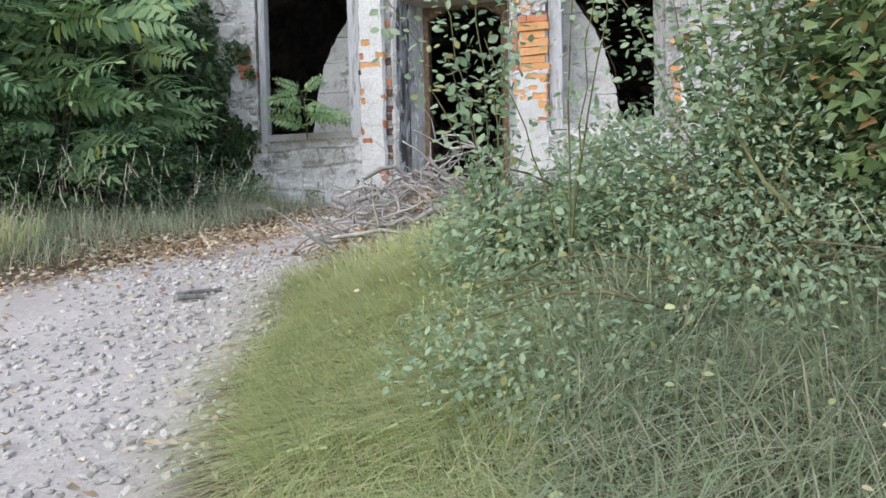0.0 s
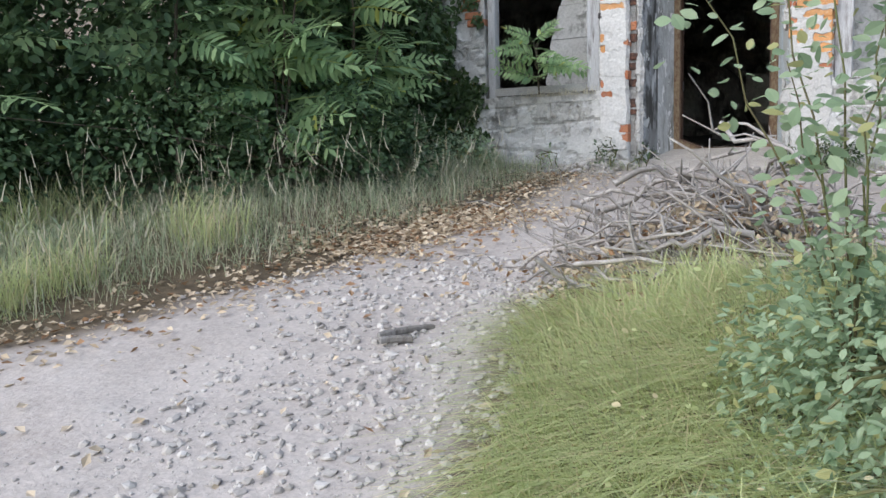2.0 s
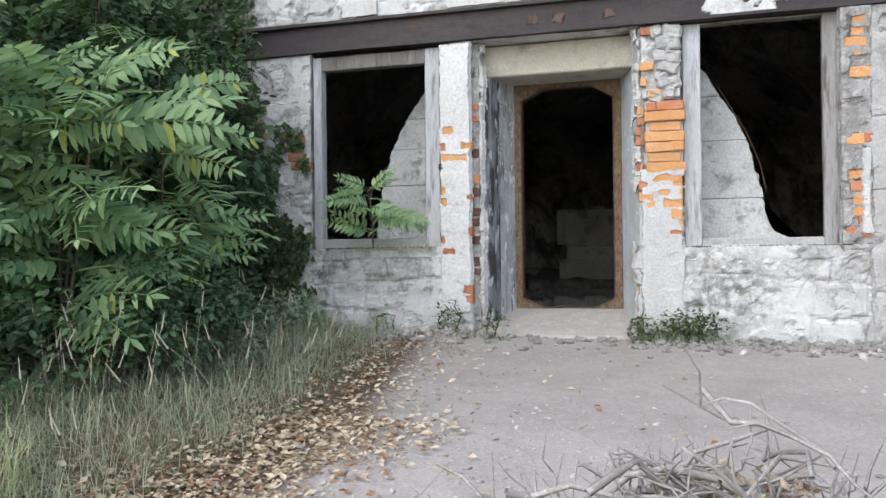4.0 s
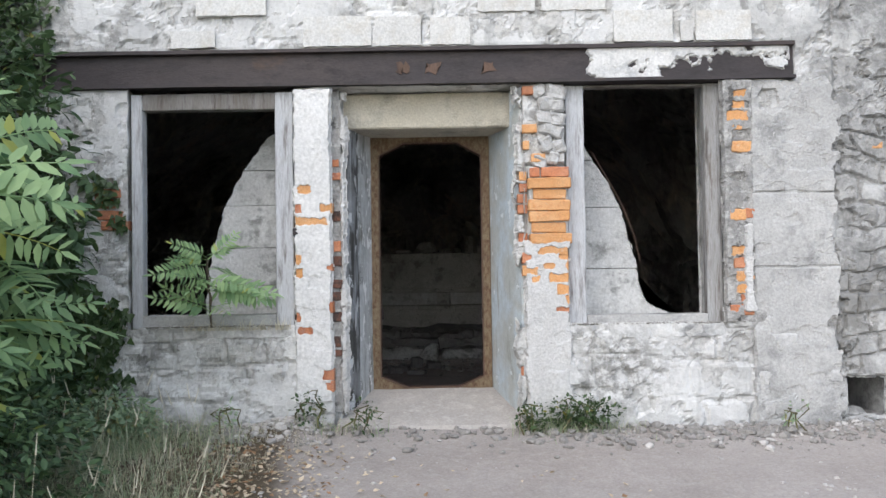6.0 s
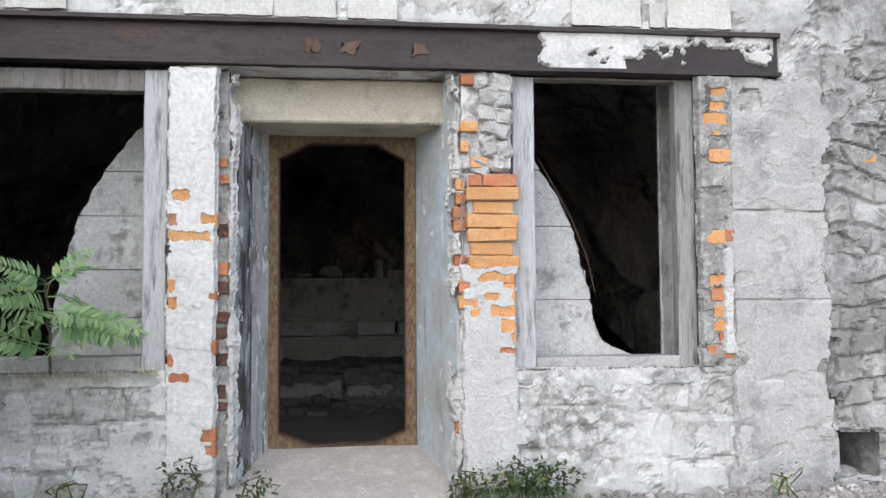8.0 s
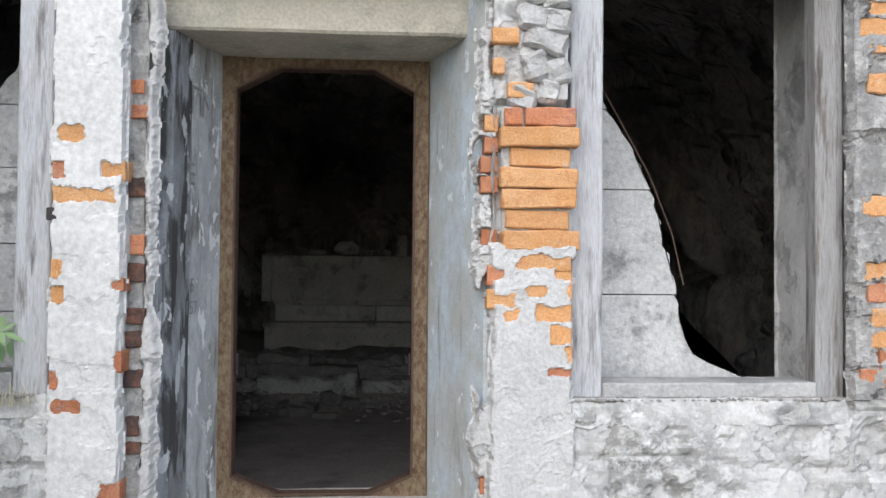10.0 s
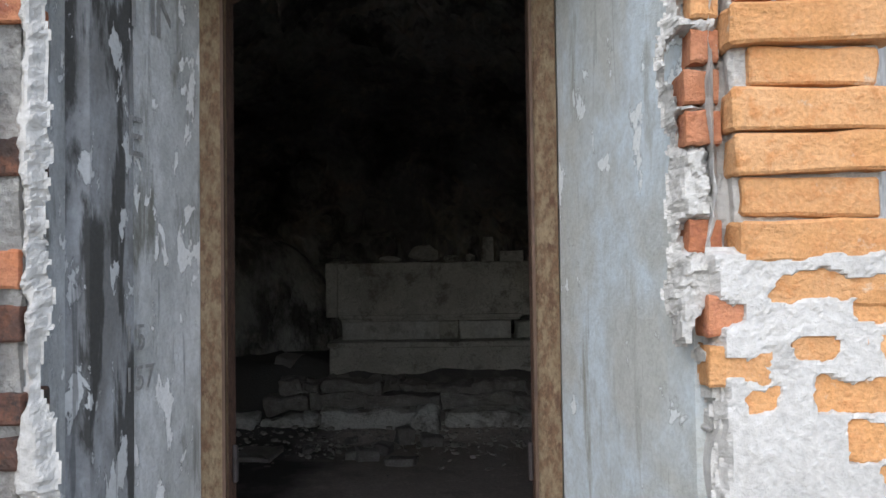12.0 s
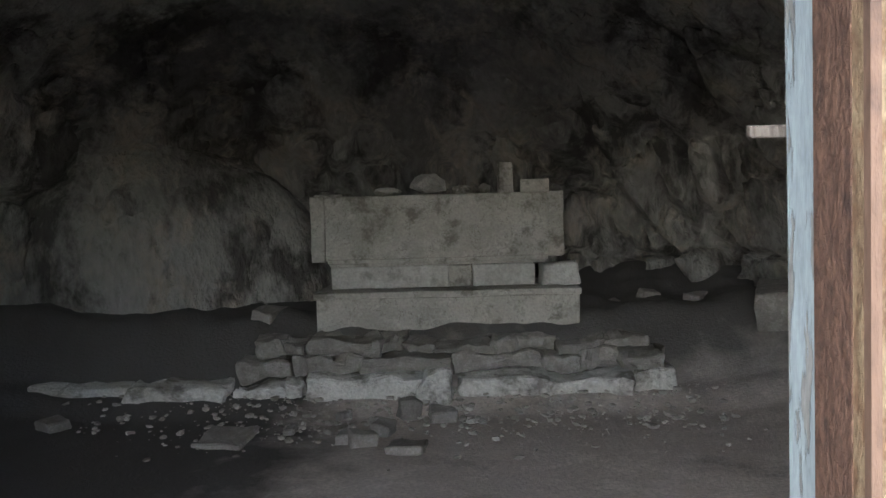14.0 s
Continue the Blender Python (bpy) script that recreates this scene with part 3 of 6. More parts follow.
darken_r = mix(nt, 1.0, ramp(nt, n_spot, [(0.4, grey(0.32)), (0.54, grey(0.95))]), far_x.outputs[0], "MULTIPLY")
wc = mix(nt, darken_r, wc, mix(nt, ramp(nt, n_pit, [(0.42, grey(0)), (0.6, grey(1))]), (0.2, 0.2, 0.195), (0.38, 0.375, 0.365)))
for spot, reach in (((-1.22, 9.48, 0.42), 0.5), ((0.75, 9.5, 0.85), 0.55), ((1.35, 9.5, 3.1), 0.5)):
    dist = nt.nodes.new("ShaderNodeVectorMath")
    dist.operation = "DISTANCE"
    dist.inputs[1].default_value = spot
    nt.links.new(co, dist.inputs[0])
    near_spot = nt.nodes.new("ShaderNodeMapRange")
    near_spot.inputs[1].default_value, near_spot.inputs[2].default_value = reach, reach * 0.3
    nt.links.new(dist.outputs["Value"], near_spot.inputs[0])
    blot = mix(nt, 1.0, ramp(nt, n_pit, [(0.42, grey(0)), (0.54, grey(0.7))]), near_spot.outputs[0], "MULTIPLY")
    wc = mix(nt, blot, wc, (0.19, 0.185, 0.17))
wc = mix(nt, ramp(nt, n_chip, [(0.64, grey(0)), (0.67, grey(0.7))]), wc, (0.3, 0.29, 0.28))
wc = mix(nt, 0.3, wc, ramp(nt, n_fine, [(0.28, grey(0.42)), (0.6, grey(1))]), "MULTIPLY")
nt.links.new(wc, b.inputs["Base Color"])
bump(nt, b, mix(nt, 0.5, mix(nt, 0.5, n_pit, bare, "SUBTRACT"), n_fine), 0.9, 0.022)

wall = part("wall_south", build_front(), M_WALL)
tagged(wall, "ruined whitewashed masonry front wall with peeling plaster", "wall", kind="structure")


def jagged(x0, x1, z0, z1, amp=0.012, step=0.05, seed=0):
    """A rectangle with broken edges."""
    pts = []
    corners = [(x0, z0), (x1, z0), (x1, z1), (x0, z1)]
    r = random.Random(seed)
    for (ax, az), (bx_, bz_) in zip(corners, corners[1:] + corners[:1]):
        n = max(2, round(math.hypot(bx_ - ax, bz_ - az) / step))
        for k in range(n):
            t = k / n
            pts.append((ax + (bx_ - ax) * t + r.uniform(-amp, amp), az + (bz_ - az) * t + r.uniform(-amp, amp)))
    return pts


def slab(name, x0, x1, z0, z1, proud, mat, seed, amp=0.012, back=0.05, label=""):
    return part(name, prism_xz(jagged(x0, x1, z0, z1, amp, 0.045, seed), FRONT - proud, FRONT + back), mat, wall, label)


M_SKIM = layered("grey_skim_plaster", (0.45, 0.445, 0.435), (0.51, 0.503, 0.49), (0.38, 0.375, 0.365), 1.3, 5.0, (0.42, 0.58), 50, stain=(0.3, 0.3, 0.295), stain_cover=(0.52, 0.6), stain_scale=1.6)


def rounded_gap(X, Z, x0, x1, z0, z1):
    """Distance outwards from a rectangle; negative inside."""
    dx = np.maximum(x0 - X, X - x1)
    dz = np.maximum(z0 - Z, Z - z1)
    return np.hypot(np.maximum(dx, 0), np.maximum(dz, 0)) + np.minimum(np.maximum(dx, dz), 0)


def coat(name, area, mask, front, back, mat, parent, label="", step=0.008, rough=0.004, seed=0, soft=0.005):
    """A skin of plaster over a piece of wall, broken away where the mask is below zero."""
    x0, x1, z0, z1 = area
    xs = np.linspace(x0, x1, max(3, int((x1 - x0) / step)))
    zs = np.linspace(z0, z1, max(3, int((z1 - z0) / step)))
    X, Z = np.meshgrid(xs, zs, indexing="ij")
    m = mask(X, Z)
    y = back + (front - back) * step_up(-0.006, soft, m)
    y = y - rough * (1.2 * fbm(X * 3, Z * 3, seed, 3, 151) + 0.3 * fbm(X * 16, Z * 16, seed, 3, 152))
    chip = fbm(X * 7, Z * 9, seed, 5, 157)
    y = y + rough * (0.8 * step_up(0.14, 0.17, chip) + 0.6 * step_up(0.3, 0.32, chip))
    ids = np.arange(X.size).reshape(X.shape)
    f = np.stack([ids[:-1, :-1], ids[1:, :-1], ids[1:, 1:], ids[:-1, 1:]], -1)
    top = np.maximum(np.maximum(m[:-1, :-1], m[1:, :-1]), np.maximum(m[:-1, 1:], m[1:, 1:]))
    v = np.stack([X, y, Z], -1).reshape(-1, 3) - np.array(parent.location)
    return part(name, fast_mesh(name, v, f[top > -0.006].reshape(-1, 4)), mat, parent, label)


def ragged(X, Z, amp, scale, seed):
    return amp * (fbm(X * scale, Z * scale, 0.7, 5, seed) + 0.35 * fbm(X * scale * 6, Z * scale * 6, 0.1, 3, seed + 9))


def broken_skin(rect, gaps, amp, seed, spread=1.0):
    """Mask of a plastered rectangle with ragged edges and gaps round the bared bricks."""
    def mask(X, Z):
        m = -rounded_gap(X, Z, *rect) + ragged(X, Z, amp, 5.0, seed)
        for zc, x0, x1, red, h in gaps:
            m = np.minimum(m, rounded_gap(X, Z, x0 + 0.008, x1 - 0.008, zc - h / 2 + 0.012, zc + h / 2 - 0.012) + 0.002 + ragged(X, Z, 0.026 * spread, 13.0, seed + 3))
        return m
    return mask


M_SMOOTH = layered("smooth_pale_plaster", (0.64, 0.632, 0.62), (0.53, 0.525, 0.515), (0.59, 0.58, 0.565), 2.2, 8.0, (0.42, 0.58), 55, bump_d=0.01, stain=(0.5, 0.49, 0.475), stain_cover=(0.56, 0.64), stain_scale=6.0)
M_WHITE = layered("bright_smooth_plaster", (0.78, 0.77, 0.755), (0.69, 0.685, 0.675), (0.73, 0.72, 0.705), 2.2, 8.0, (0.42, 0.58), 40, bump_d=0.005, stain=(0.6, 0.59, 0.575), stain_cover=(0.58, 0.66), stain_scale=6.0)
M_CORE = layered("sooty_rubble_mortar", (0.44, 0.43, 0.415), (0.28, 0.275, 0.265), (0.56, 0.55, 0.53), 4.0, 12.0, (0.4, 0.6), 45, bump_d=0.02, stain=(0.1, 0.095, 0.09), stain_cover=(0.55, 0.62), stain_scale=7.0)
# bared bricks: height, span, red or orange, thickness
BARE_L = ((1.85, -3.72, -3.615, False, 0.085), (1.7, -3.76, -3.68, True, 0.08), (1.605, -3.75, -3.49, False, 0.078), (1.7, -3.545, -3.43, False, 0.075), (1.3, -3.77, -3.705, False, 0.09), (1.2, -3.77, -3.68, False, 0.085),
          (0.41, -3.54, -3.43, True, 0.09), (0.32, -3.52, -3.43, True, 0.08), (0.86, -3.77, -3.7, True, 0.09), (0.75, -3.72, -3.61, True, 0.06), (1.24, -3.5, -3.43, True, 0.05), (0.93, -3.49, -3.43, True, 0.08))
BARE_R = ((1.345, -1.86, -1.58, False, 0.07), (1.3, -1.7, -1.58, False, 0.07), (1.23, -1.665, -1.58, False, 0.085), (1.225, -1.81, -1.73, False, 0.05), (1.19, -1.97, -1.87, False, 0.075), (1.12, -1.92, -1.845, False, 0.07),
          (1.135, -1.78, -1.58, False, 0.08), (1.045, -1.715, -1.58, False, 0.08), (0.96, -1.655, -1.58, False, 0.09), (0.89, -1.74, -1.58, True, 0.055), (1.29, -1.97, -1.9, True, 0.08))
BARE_W = ((2.55, -0.33, -0.22, False, 0.07), (2.46, -0.335, -0.25, False, 0.07), (2.37, -0.375, -0.215, False, 0.085), (2.29, -0.36, -0.27, False, 0.05), (2.13, -0.33, -0.195, False, 0.085), (1.6, -0.36, -0.255, False, 0.08), (1.61, -0.235, -0.185, True, 0.07),
          (1.32, -0.36, -0.265, False, 0.075), (1.23, -0.335, -0.255, True, 0.085), (1.12, -0.32, -0.245, False, 0.08), (1.03, -0.32, -0.25, False, 0.07), (1.13, -0.225, -0.185, False, 0.07), (0.94, -0.285, -0.24, True, 0.08), (0.865, -0.29, -0.21, True, 0.08), (0.87, -0.37, -0.32, True, 0.06))
coat("plaster_skin", (-3.79, -3.41, 0.2, 2.66), broken_skin((-3.742, -3.462, 0.2, 2.63), BARE_L, 0.03, 161), FRONT - 0.022, FRONT + 0.02, M_WHITE, wall, "smooth pale plaster broken away from the bricks", seed=1)
coat("plaster_skin", (-2.0, -1.58, 0.05, 1.46), broken_skin((-1.955, -1.622, 0.0, 1.4), BARE_R, 0.035, 171), FRONT - 0.022, FRONT + 0.02, M_SMOOTH, wall, "smooth pale plaster broken away from the bricks", seed=2)
coat("rubble_core", (-0.425, -0.17, 0.76, 2.66), broken_skin((-0.41, -0.185, 0.77, 2.65), BARE_W, 0.012, 181, 1.5), FRONT - 0.02, FRONT + 0.03, M_CORE, wall, "dark sooty rubble and mortar core", rough=0.02, seed=3)
coat("plaster_strip", (-0.3, -0.17, 0.84, 1.56), lambda X, Z: -rounded_gap(X, Z, -0.262, -0.2, 0.87, 1.52) + ragged(X, Z, 0.03, 7.0, 185), FRONT - 0.034, FRONT, M_SMOOTH, wall, "", rough=0.006, seed=4)


def render_mask(X, Z):
    m = -rounded_gap(X, Z, -0.195, 0.42, -0.1, 2.66) + ragged(X, Z, 0.16, 1.8, 191) * step_up(-0.15, 0.3, X) + ragged(X, Z, 0.02, 6.0, 193)
    m = np.minimum(m, 0.24 - fbm(X * 2.4, Z * 2.4, 1.3, 5, 195))
    joint = np.minimum(np.abs(Z - 1.19 - 0.01 * fbm(X * 3, 0, 0, 2, 3)), np.abs(Z - 1.772 - 0.01 * fbm(X * 3, 4, 0, 2, 3)))
    return np.minimum(m, joint - 0.004 + 0.006 * fbm(X * 9, Z * 0.5, 0, 3, 197))


def rubble_mask(X, Z):
    """Uneven squared stones under worn limewash, open joints here and there."""
    wz = Z / 0.17 + 0.9 * fbm(X * 1.9, Z * 1.9, 0, 3, 241)
    row = np.floor(wz)
    wx = X / 0.3 + 0.9 * fbm(X * 2.3, Z * 2.3, 3, 3, 243) + 0.41 * row
    near = np.minimum(np.minimum(wz - row, 1 - wz + row) * 0.17, np.minimum(wx % 1, 1 - wx % 1) * 0.3)
    shut = 0.05 * step_up(-0.05, 0.2, fbm(X * 1.6, Z * 1.6, 5, 3, 245))
    m = near - 0.007 + shut + ragged(X, Z, 0.016, 8.0, 247)
    m = np.minimum(m, 0.33 - fbm(X * 4.5, Z * 4.5, 2, 4, 249))
    m = np.minimum(m, rounded_gap(X, Z, 0.52, 0.81, 0.04, 0.33) - 0.01 + ragged(X, Z, 0.02, 9.0, 251))
    return np.minimum(m, np.minimum(X - 0.46 + ragged(X, Z, 0.05, 5.0, 253), 2.2 - X))


coat("limewashed_rubble", (0.42, 2.25, -0.1, 3.8), rubble_mask, FRONT + 0.018, FRONT + 0.05, M_WALL, wall, "worn limewash over uneven rubble stones", 0.012, 0.016, 9, 0.014)
coat("plaster_skin", (-0.21, 0.62, -0.05, 2.7), render_mask, FRONT - 0.016, FRONT + 0.02, M_SKIM, wall, "grey skim plaster worn at its edges", 0.01, 0.006, 5)

# pale blocks above the beam
for i, (x0, x1, z0, z1) in enumerate([(-3.66, -3.13, 2.965, 3.2), (-3.10, -2.74, 2.965, 3.19), (-2.67, -2.36, 2.965, 3.18), (-1.24, -0.78, 2.965, 3.21), (-0.6, -0.17, 2.965, 3.2),
                                      (-2.3, -1.85, 3.22, 3.46), (-1.8, -1.3, 3.22, 3.47), (-4.5, -3.95, 3.22, 3.45), (-0.72, -0.62, 2.965, 3.12), (-4.7, -4.35, 2.97, 3.1)]):
    slab("block", x0, x1, z0, z1, 0.012, M_BLOCK, 140 + i, 0.004)

M_SCRATCH = layered("scratched_groove", (0.3, 0.305, 0.31), (0.38, 0.385, 0.39), (0.26, 0.26, 0.26), cover=(0.4, 0.6), grain=120)

# ---- steel beam over the openings ----
beam = thing("steel_beam", "dark rusted steel beam set over door and windows", "beam", (-3.2, FRONT, 2.8))
prof = [(-0.035, -0.145), (0.13, -0.145), (0.13, 0.145), (-0.03, 0.145), (-0.03, 0.118), (0.02, 0.112), (0.02, -0.112), (-0.035, -0.12)]
bm = bmesh.new()
rows = []
for x in np.linspace(-3.6, 3.36, 60):
    rows.append([bm.verts.new((x, y + 0.004 * noise.noise(Vector((x * 3, y * 9, z * 9))), z + 0.004 * noise.noise(Vector((x * 2, z * 5, 4))))) for y, z in prof])
for a, c in zip(rows, rows[1:]):
    for i in range(len(prof)):
        bm.faces.new((a[i], a[(i + 1) % len(prof)], c[(i + 1) % len(prof)], c[i]))
bm.faces.new(rows[0])
bm.faces.new(rows[-1][::-1])
part("girder", bm, M_BEAM, beam)


def beam_mask(X, Z):
    along = step_up(-1.75, -1.35, X)
    upper = step_up(2.78, 2.9, Z)
    m = 0.2 * fbm(X * 6, Z * 9, 0.5, 5, 201) + 0.1 * fbm(X * 1.7, 0.2, 0, 2, 203) - 0.12 + 0.13 * along * step_up(-0.1, -0.7, X) + 0.1 * upper * along
    return np.minimum(m, np.minimum(X + 1.72, 0.13 - X)) * 0.4


coat("plaster_crust", (-1.75, 0.14, 2.67, 2.938), beam_mask, FRONT - 0.004, FRONT + 0.026, M_PLASTER, beam, "flaking white plaster crust", 0.009, 0.004, 6)
for x in (0.3, 0.98, 0.55):
    me = prism_xz(jagged(x - 0.05, x + 0.05, -0.05, 0.03, 0.02, 0.03, int(x * 90)), 0.012, 0.03)
    part("rust_hole", me, M_RUST_D, beam)

# ---- doorway ----
M_DUST = layered("dusty_cement", (0.5, 0.46, 0.42), (0.43, 0.4, 0.37), (0.56, 0.53, 0.49), 2.0, 9.0, (0.4, 0.6), 60)
surround = thing("doorway_surround", "splayed cement door surround, stained grey and flaking pale blue", "doorway", (-2.7, 9.9, 0.1))


def upright(name, outline, z0, z1, mat, parent, jit=0.005, label="", steps=26):
    bm = prism_xy(outline, z0, z1, steps)
    for v in bm.verts:
        v.co += noise.noise_vector(v.co * 5) * jit * (0.6 if jit < 0.008 else 1.6)
    for v in bm.verts:
        v.co -= parent.location
    return part(name, bm, mat, parent, label)


upright("jamb", [(-3.46, 9.60), (-3.405, 9.585), (-3.395, 9.62), (-3.385, 9.75), (-3.335, 9.76), (-3.29, 9.95), (-3.212, 10.196), (-3.212, 10.3), (-3.46, 10.3)], 0.0, 2.64, M_JAMB_L, surround, 0.005, "grey cement jamb with dark runs and scratches")
upright("jamb", [(-1.955, 9.565), (-1.955, 10.3), (-2.188, 10.3), (-2.188, 10.196), (-2.11, 9.95), (-2.055, 9.76), (-2.02, 9.66), (-1.988, 9.57)], 0.0, 2.64, M_JAMB_R, surround, 0.005, "cement jamb with flaking pale blue paint")
EDGE_GAPS = tuple((zc, -2.02, -1.93, False, 0.08) for zc in (1.93, 1.84, 1.755, 1.67, 1.45, 0.41))
coat("mortar_edge", (-2.06, -1.915, 0.08, 2.64), lambda X, Z: np.minimum(broken_skin((-2.032, -1.94, 0.05, 2.65), EDGE_GAPS, 0.05, 211)(X, Z), 0.2 - fbm(X * 9, Z * 5, 0, 4, 213)), FRONT + 0.012, FRONT + 0.07, M_MORTAR, surround, "crumbling mortar edge", 0.006, 0.014, 7, 0.022)
upright("damp_band", [(-3.388, 9.745), (-3.332, 9.755), (-3.292, 9.915), (-3.31, 9.92), (-3.345, 9.775), (-3.388, 9.765)], 0.03, 2.6, M_DAMP, surround, 0.004, "damp dark band of old cement", 40)
upright("sooty_gap", [(-3.48, 9.572), (-3.4, 9.572), (-3.4, 9.6), (-3.48, 9.6)], 0.1, 2.62, M_CORE, surround, 0.012, "dark sooty gap beside the jamb", 40)
coat("plaster_edge", (-3.43, -3.32, 0.08, 2.63), lambda X, Z: np.minimum(-rounded_gap(X, Z, -3.405, -3.35, 0.05, 2.62) + ragged(X, Z, 0.035, 6.0, 221), 0.2 - fbm(X * 9, Z * 6, 0, 4, 223)), FRONT + 0.06, FRONT + 0.095, M_SMOOTH, surround, "ragged white plaster edge", 0.006, 0.012, 8, 0.02)
me = box_between((-3.45, 9.735, 2.355), (-1.97, 10.3, 2.64), 0.012, 0.006, 6, 3, 5)
for v in me.verts:
    v.co -= surround.location
part("lintel", me, M_LINTEL, surround, "sooty ochre cement lintel")
me = box_between((-3.44, 9.42, -0.15), (-1.98, 10.4, 0.1), 0.02, 0.012, 8, 4, 4)
for v in me.verts:
    t = (v.co.y - 9.42) / 0.78
    v.co.z += -0.085 + 0.185 * min(max(t, 0), 1) if v.co.z > 0 else 0
    v.co -= surround.location
part("threshold", me, M_DUST, surround, "worn earthy cement threshold")

door_frame = thing("door_frame", "rusted steel door frame with chamfered corners, no door", "door frame", (-2.7, 10.22, 0.12))
INNER = [(-0.22, 0.09), (0.225, 0.09), (0.432, 0.18), (0.432, 2.075), (0.23, 2.185), (-0.225, 2.185), (-0.44, 2.075), (-0.44, 0.18)]


def ring_plate(inner, outer8, y0, y1):
    """A flat plate with an eight-sided opening."""
    bm = bmesh.new()
    cells = []
    for y in (y0, y1):
        cells.append(([bm.verts.new((x, y, z)) for x, z in inner], [bm.verts.new((x, y, z)) for x, z in outer8]))
    (a, o), (a2, o2) = cells
    n = len(inner)
    for i in range(n):
        j = (i + 1) % n
        bm.faces.new((a[i], a[j], o[j], o[i]))
        bm.faces.new((a2[i], o2[i], o2[j], a2[j]))
        bm.faces.new((a[i], a2[i], a2[j], a[j]))
        bm.faces.new((o[i], o[j], o2[j], o2[i]))
    return bm


OUT_FULL = [(-0.3, 0.0), (0.3, 0.0), (0.508, 0.0), (0.508, 2.29), (0.3, 2.29), (-0.3, 2.29), (-0.515, 2.29), (-0.515, 0.0)]
face = part("face_plate", ring_plate(INNER, OUT_FULL, -0.02, 0.0), M_RUST, door_frame, "ochre rusted face plate")
grown = [(x * 1.02, (z - 1.13) * 1.006 + 1.13) for x, z in INNER]
part("raised_lip", ring_plate(INNER, grown, -0.032, -0.02), M_RUST_D, door_frame, "dark rusted raised lip")
reveal = part("reveal", ring_plate([(x * 0.997, z) for x, z in INNER], grown, 0.0, 0.075), M_RUST_M, door_frame, "brown rusted inner reveal")
for x in (-0.431, 0.424):
    me = rough_box(0.014, 0.022, 0.11, 0.004, 0.001, 0)
    part("lock_slot", me, M_BEAM, reveal, "", pose(x, 0.04, 0.72))
me = rough_box(0.09, 0.05, 0.05, 0.006, 0.003, 1)
part("latch_plate", me, M_BEAM, face, "dark iron latch plate", pose(-0.5, -0.045, 2.27))
blue_post = part("timber_post", bm_mesh("timber_post", box_between((-2.262, 10.298, 0.12), (-2.13, 10.38, 2.42), 0.004, 0.004, 8, 8, 8)), M_BLUEWOOD)
tagged(blue_post, "faded blue timber post behind the steel frame", "post")
peg = part("wooden_peg", bm_mesh("wooden_peg", rough_box(0.12, 0.022, 0.016, 0.002, 0.006, 2, 2, 20)), M_WOOD_D, None, "", pose(-2.19, 10.54, 1.478, 0, 2, 4))
tagged(peg, "splintered wooden peg jutting from the blue post", "peg")

# letters and numbers scratched into the jamb
for word, s_, z_, h_ in (("П", 0.3, 2.02, 0.13), ("N", 0.55, 2.02, 0.13), ("E", 0.28, 1.69, 0.11), ("15", 0.25, 1.2, 0.07), ("157", 0.25, 1.1, 0.065)):
    txt = bpy.data.curves.new("scratched_letter", "FONT")
    txt.body, txt.size, txt.extrude = word, h_ * 1.35, 0.0006
    txt.materials.append(M_SCRATCH)
    ob = new("scratched_letter", txt)
    ob.parent = surround
    u = Vector((0.222, 0.975, 0)).normalized()
    nrm = u.cross(Vector((0, 0, 1)))
    q = Vector((-3.335 + 0.1 * s_, 9.76 + 0.44 * s_, z_)) + nrm * 0.012
    ob.matrix_basis = Matrix.Translation(q - surround.location) @ Matrix((u, Vector((0, 0, 1)), nrm)).transposed().to_4x4()

# ---- windows: weathered timber frames with broken block infill behind ----
def window(name, x0, x1, z0, z1, ox0, ox1, oz0, oz1, y0, y1, infill, label):
    """Outer frame x0..x1, z0..z1 round the opening ox0..ox1, oz0..oz1."""
    ob = thing(name, label, "window", ((x0 + x1) / 2, y0, z0), kind="structure")
    def add(nm, a, c, mat, seed, lab=""):
        bm = box_between(a, c, 0.006, 0.005, 6, seed, 6)
        for v in bm.verts:
            v.co -= ob.location
        return part(nm, bm, mat, ob, lab)
    add("post", (x0, y0, z0), (ox0, y1, z1), M_WOOD, 1)
    add("post", (ox1, y0, z0), (x1, y1, z1), M_WOOD if name == "window_1" else M_WOOD_M, 2)
    add("head", (ox0, y0 + 0.004, oz1), (ox1, y1 - 0.004, z1), M_WOOD_D, 3)
    add("sill", (ox0, y0 - 0.01, z0), (ox1, y1 + 0.12, oz0), M_SKIM, 4, "pale worn cement sill")
    infill(ob)
    return ob


def curve_x(z, table):
    zs, xs = zip(*table)
    return float(np.interp(z, zs, xs))


def infill_courses(ob, z_lines, edge_fn, wall_x, side, y=10.12, thick=0.13):
    """Block courses, broken off along a curve; side +1: standing on the right of the curve."""
    for k, (za, zb) in enumerate(zip(z_lines, z_lines[1:])):
        pts, r_ = [], random.Random(300 + k + int(wall_x * 10))
        zsteps = np.linspace(za + 0.003, zb - 0.003, max(3, int((zb - za) / 0.035)))
        edge = [(edge_fn(z) + r_.uniform(-0.012, 0.012) + 0.02 * noise.noise(Vector((0, z * 9, wall_x))), float(z)) for z in zsteps]
        if side > 0:
            pts = [(wall_x, za + 0.003), (wall_x, zb - 0.003)] + edge[::-1]
        else:
            pts = [(wall_x, zb - 0.003), (wall_x, za + 0.003)] + edge
        bm = prism_xz(pts, y + r_.uniform(-0.004, 0.004), y + thick)
        for v in bm.verts:
            v.co -= ob.location
        part("block", bm, M_INFILL, ob, "broken pale cement block")


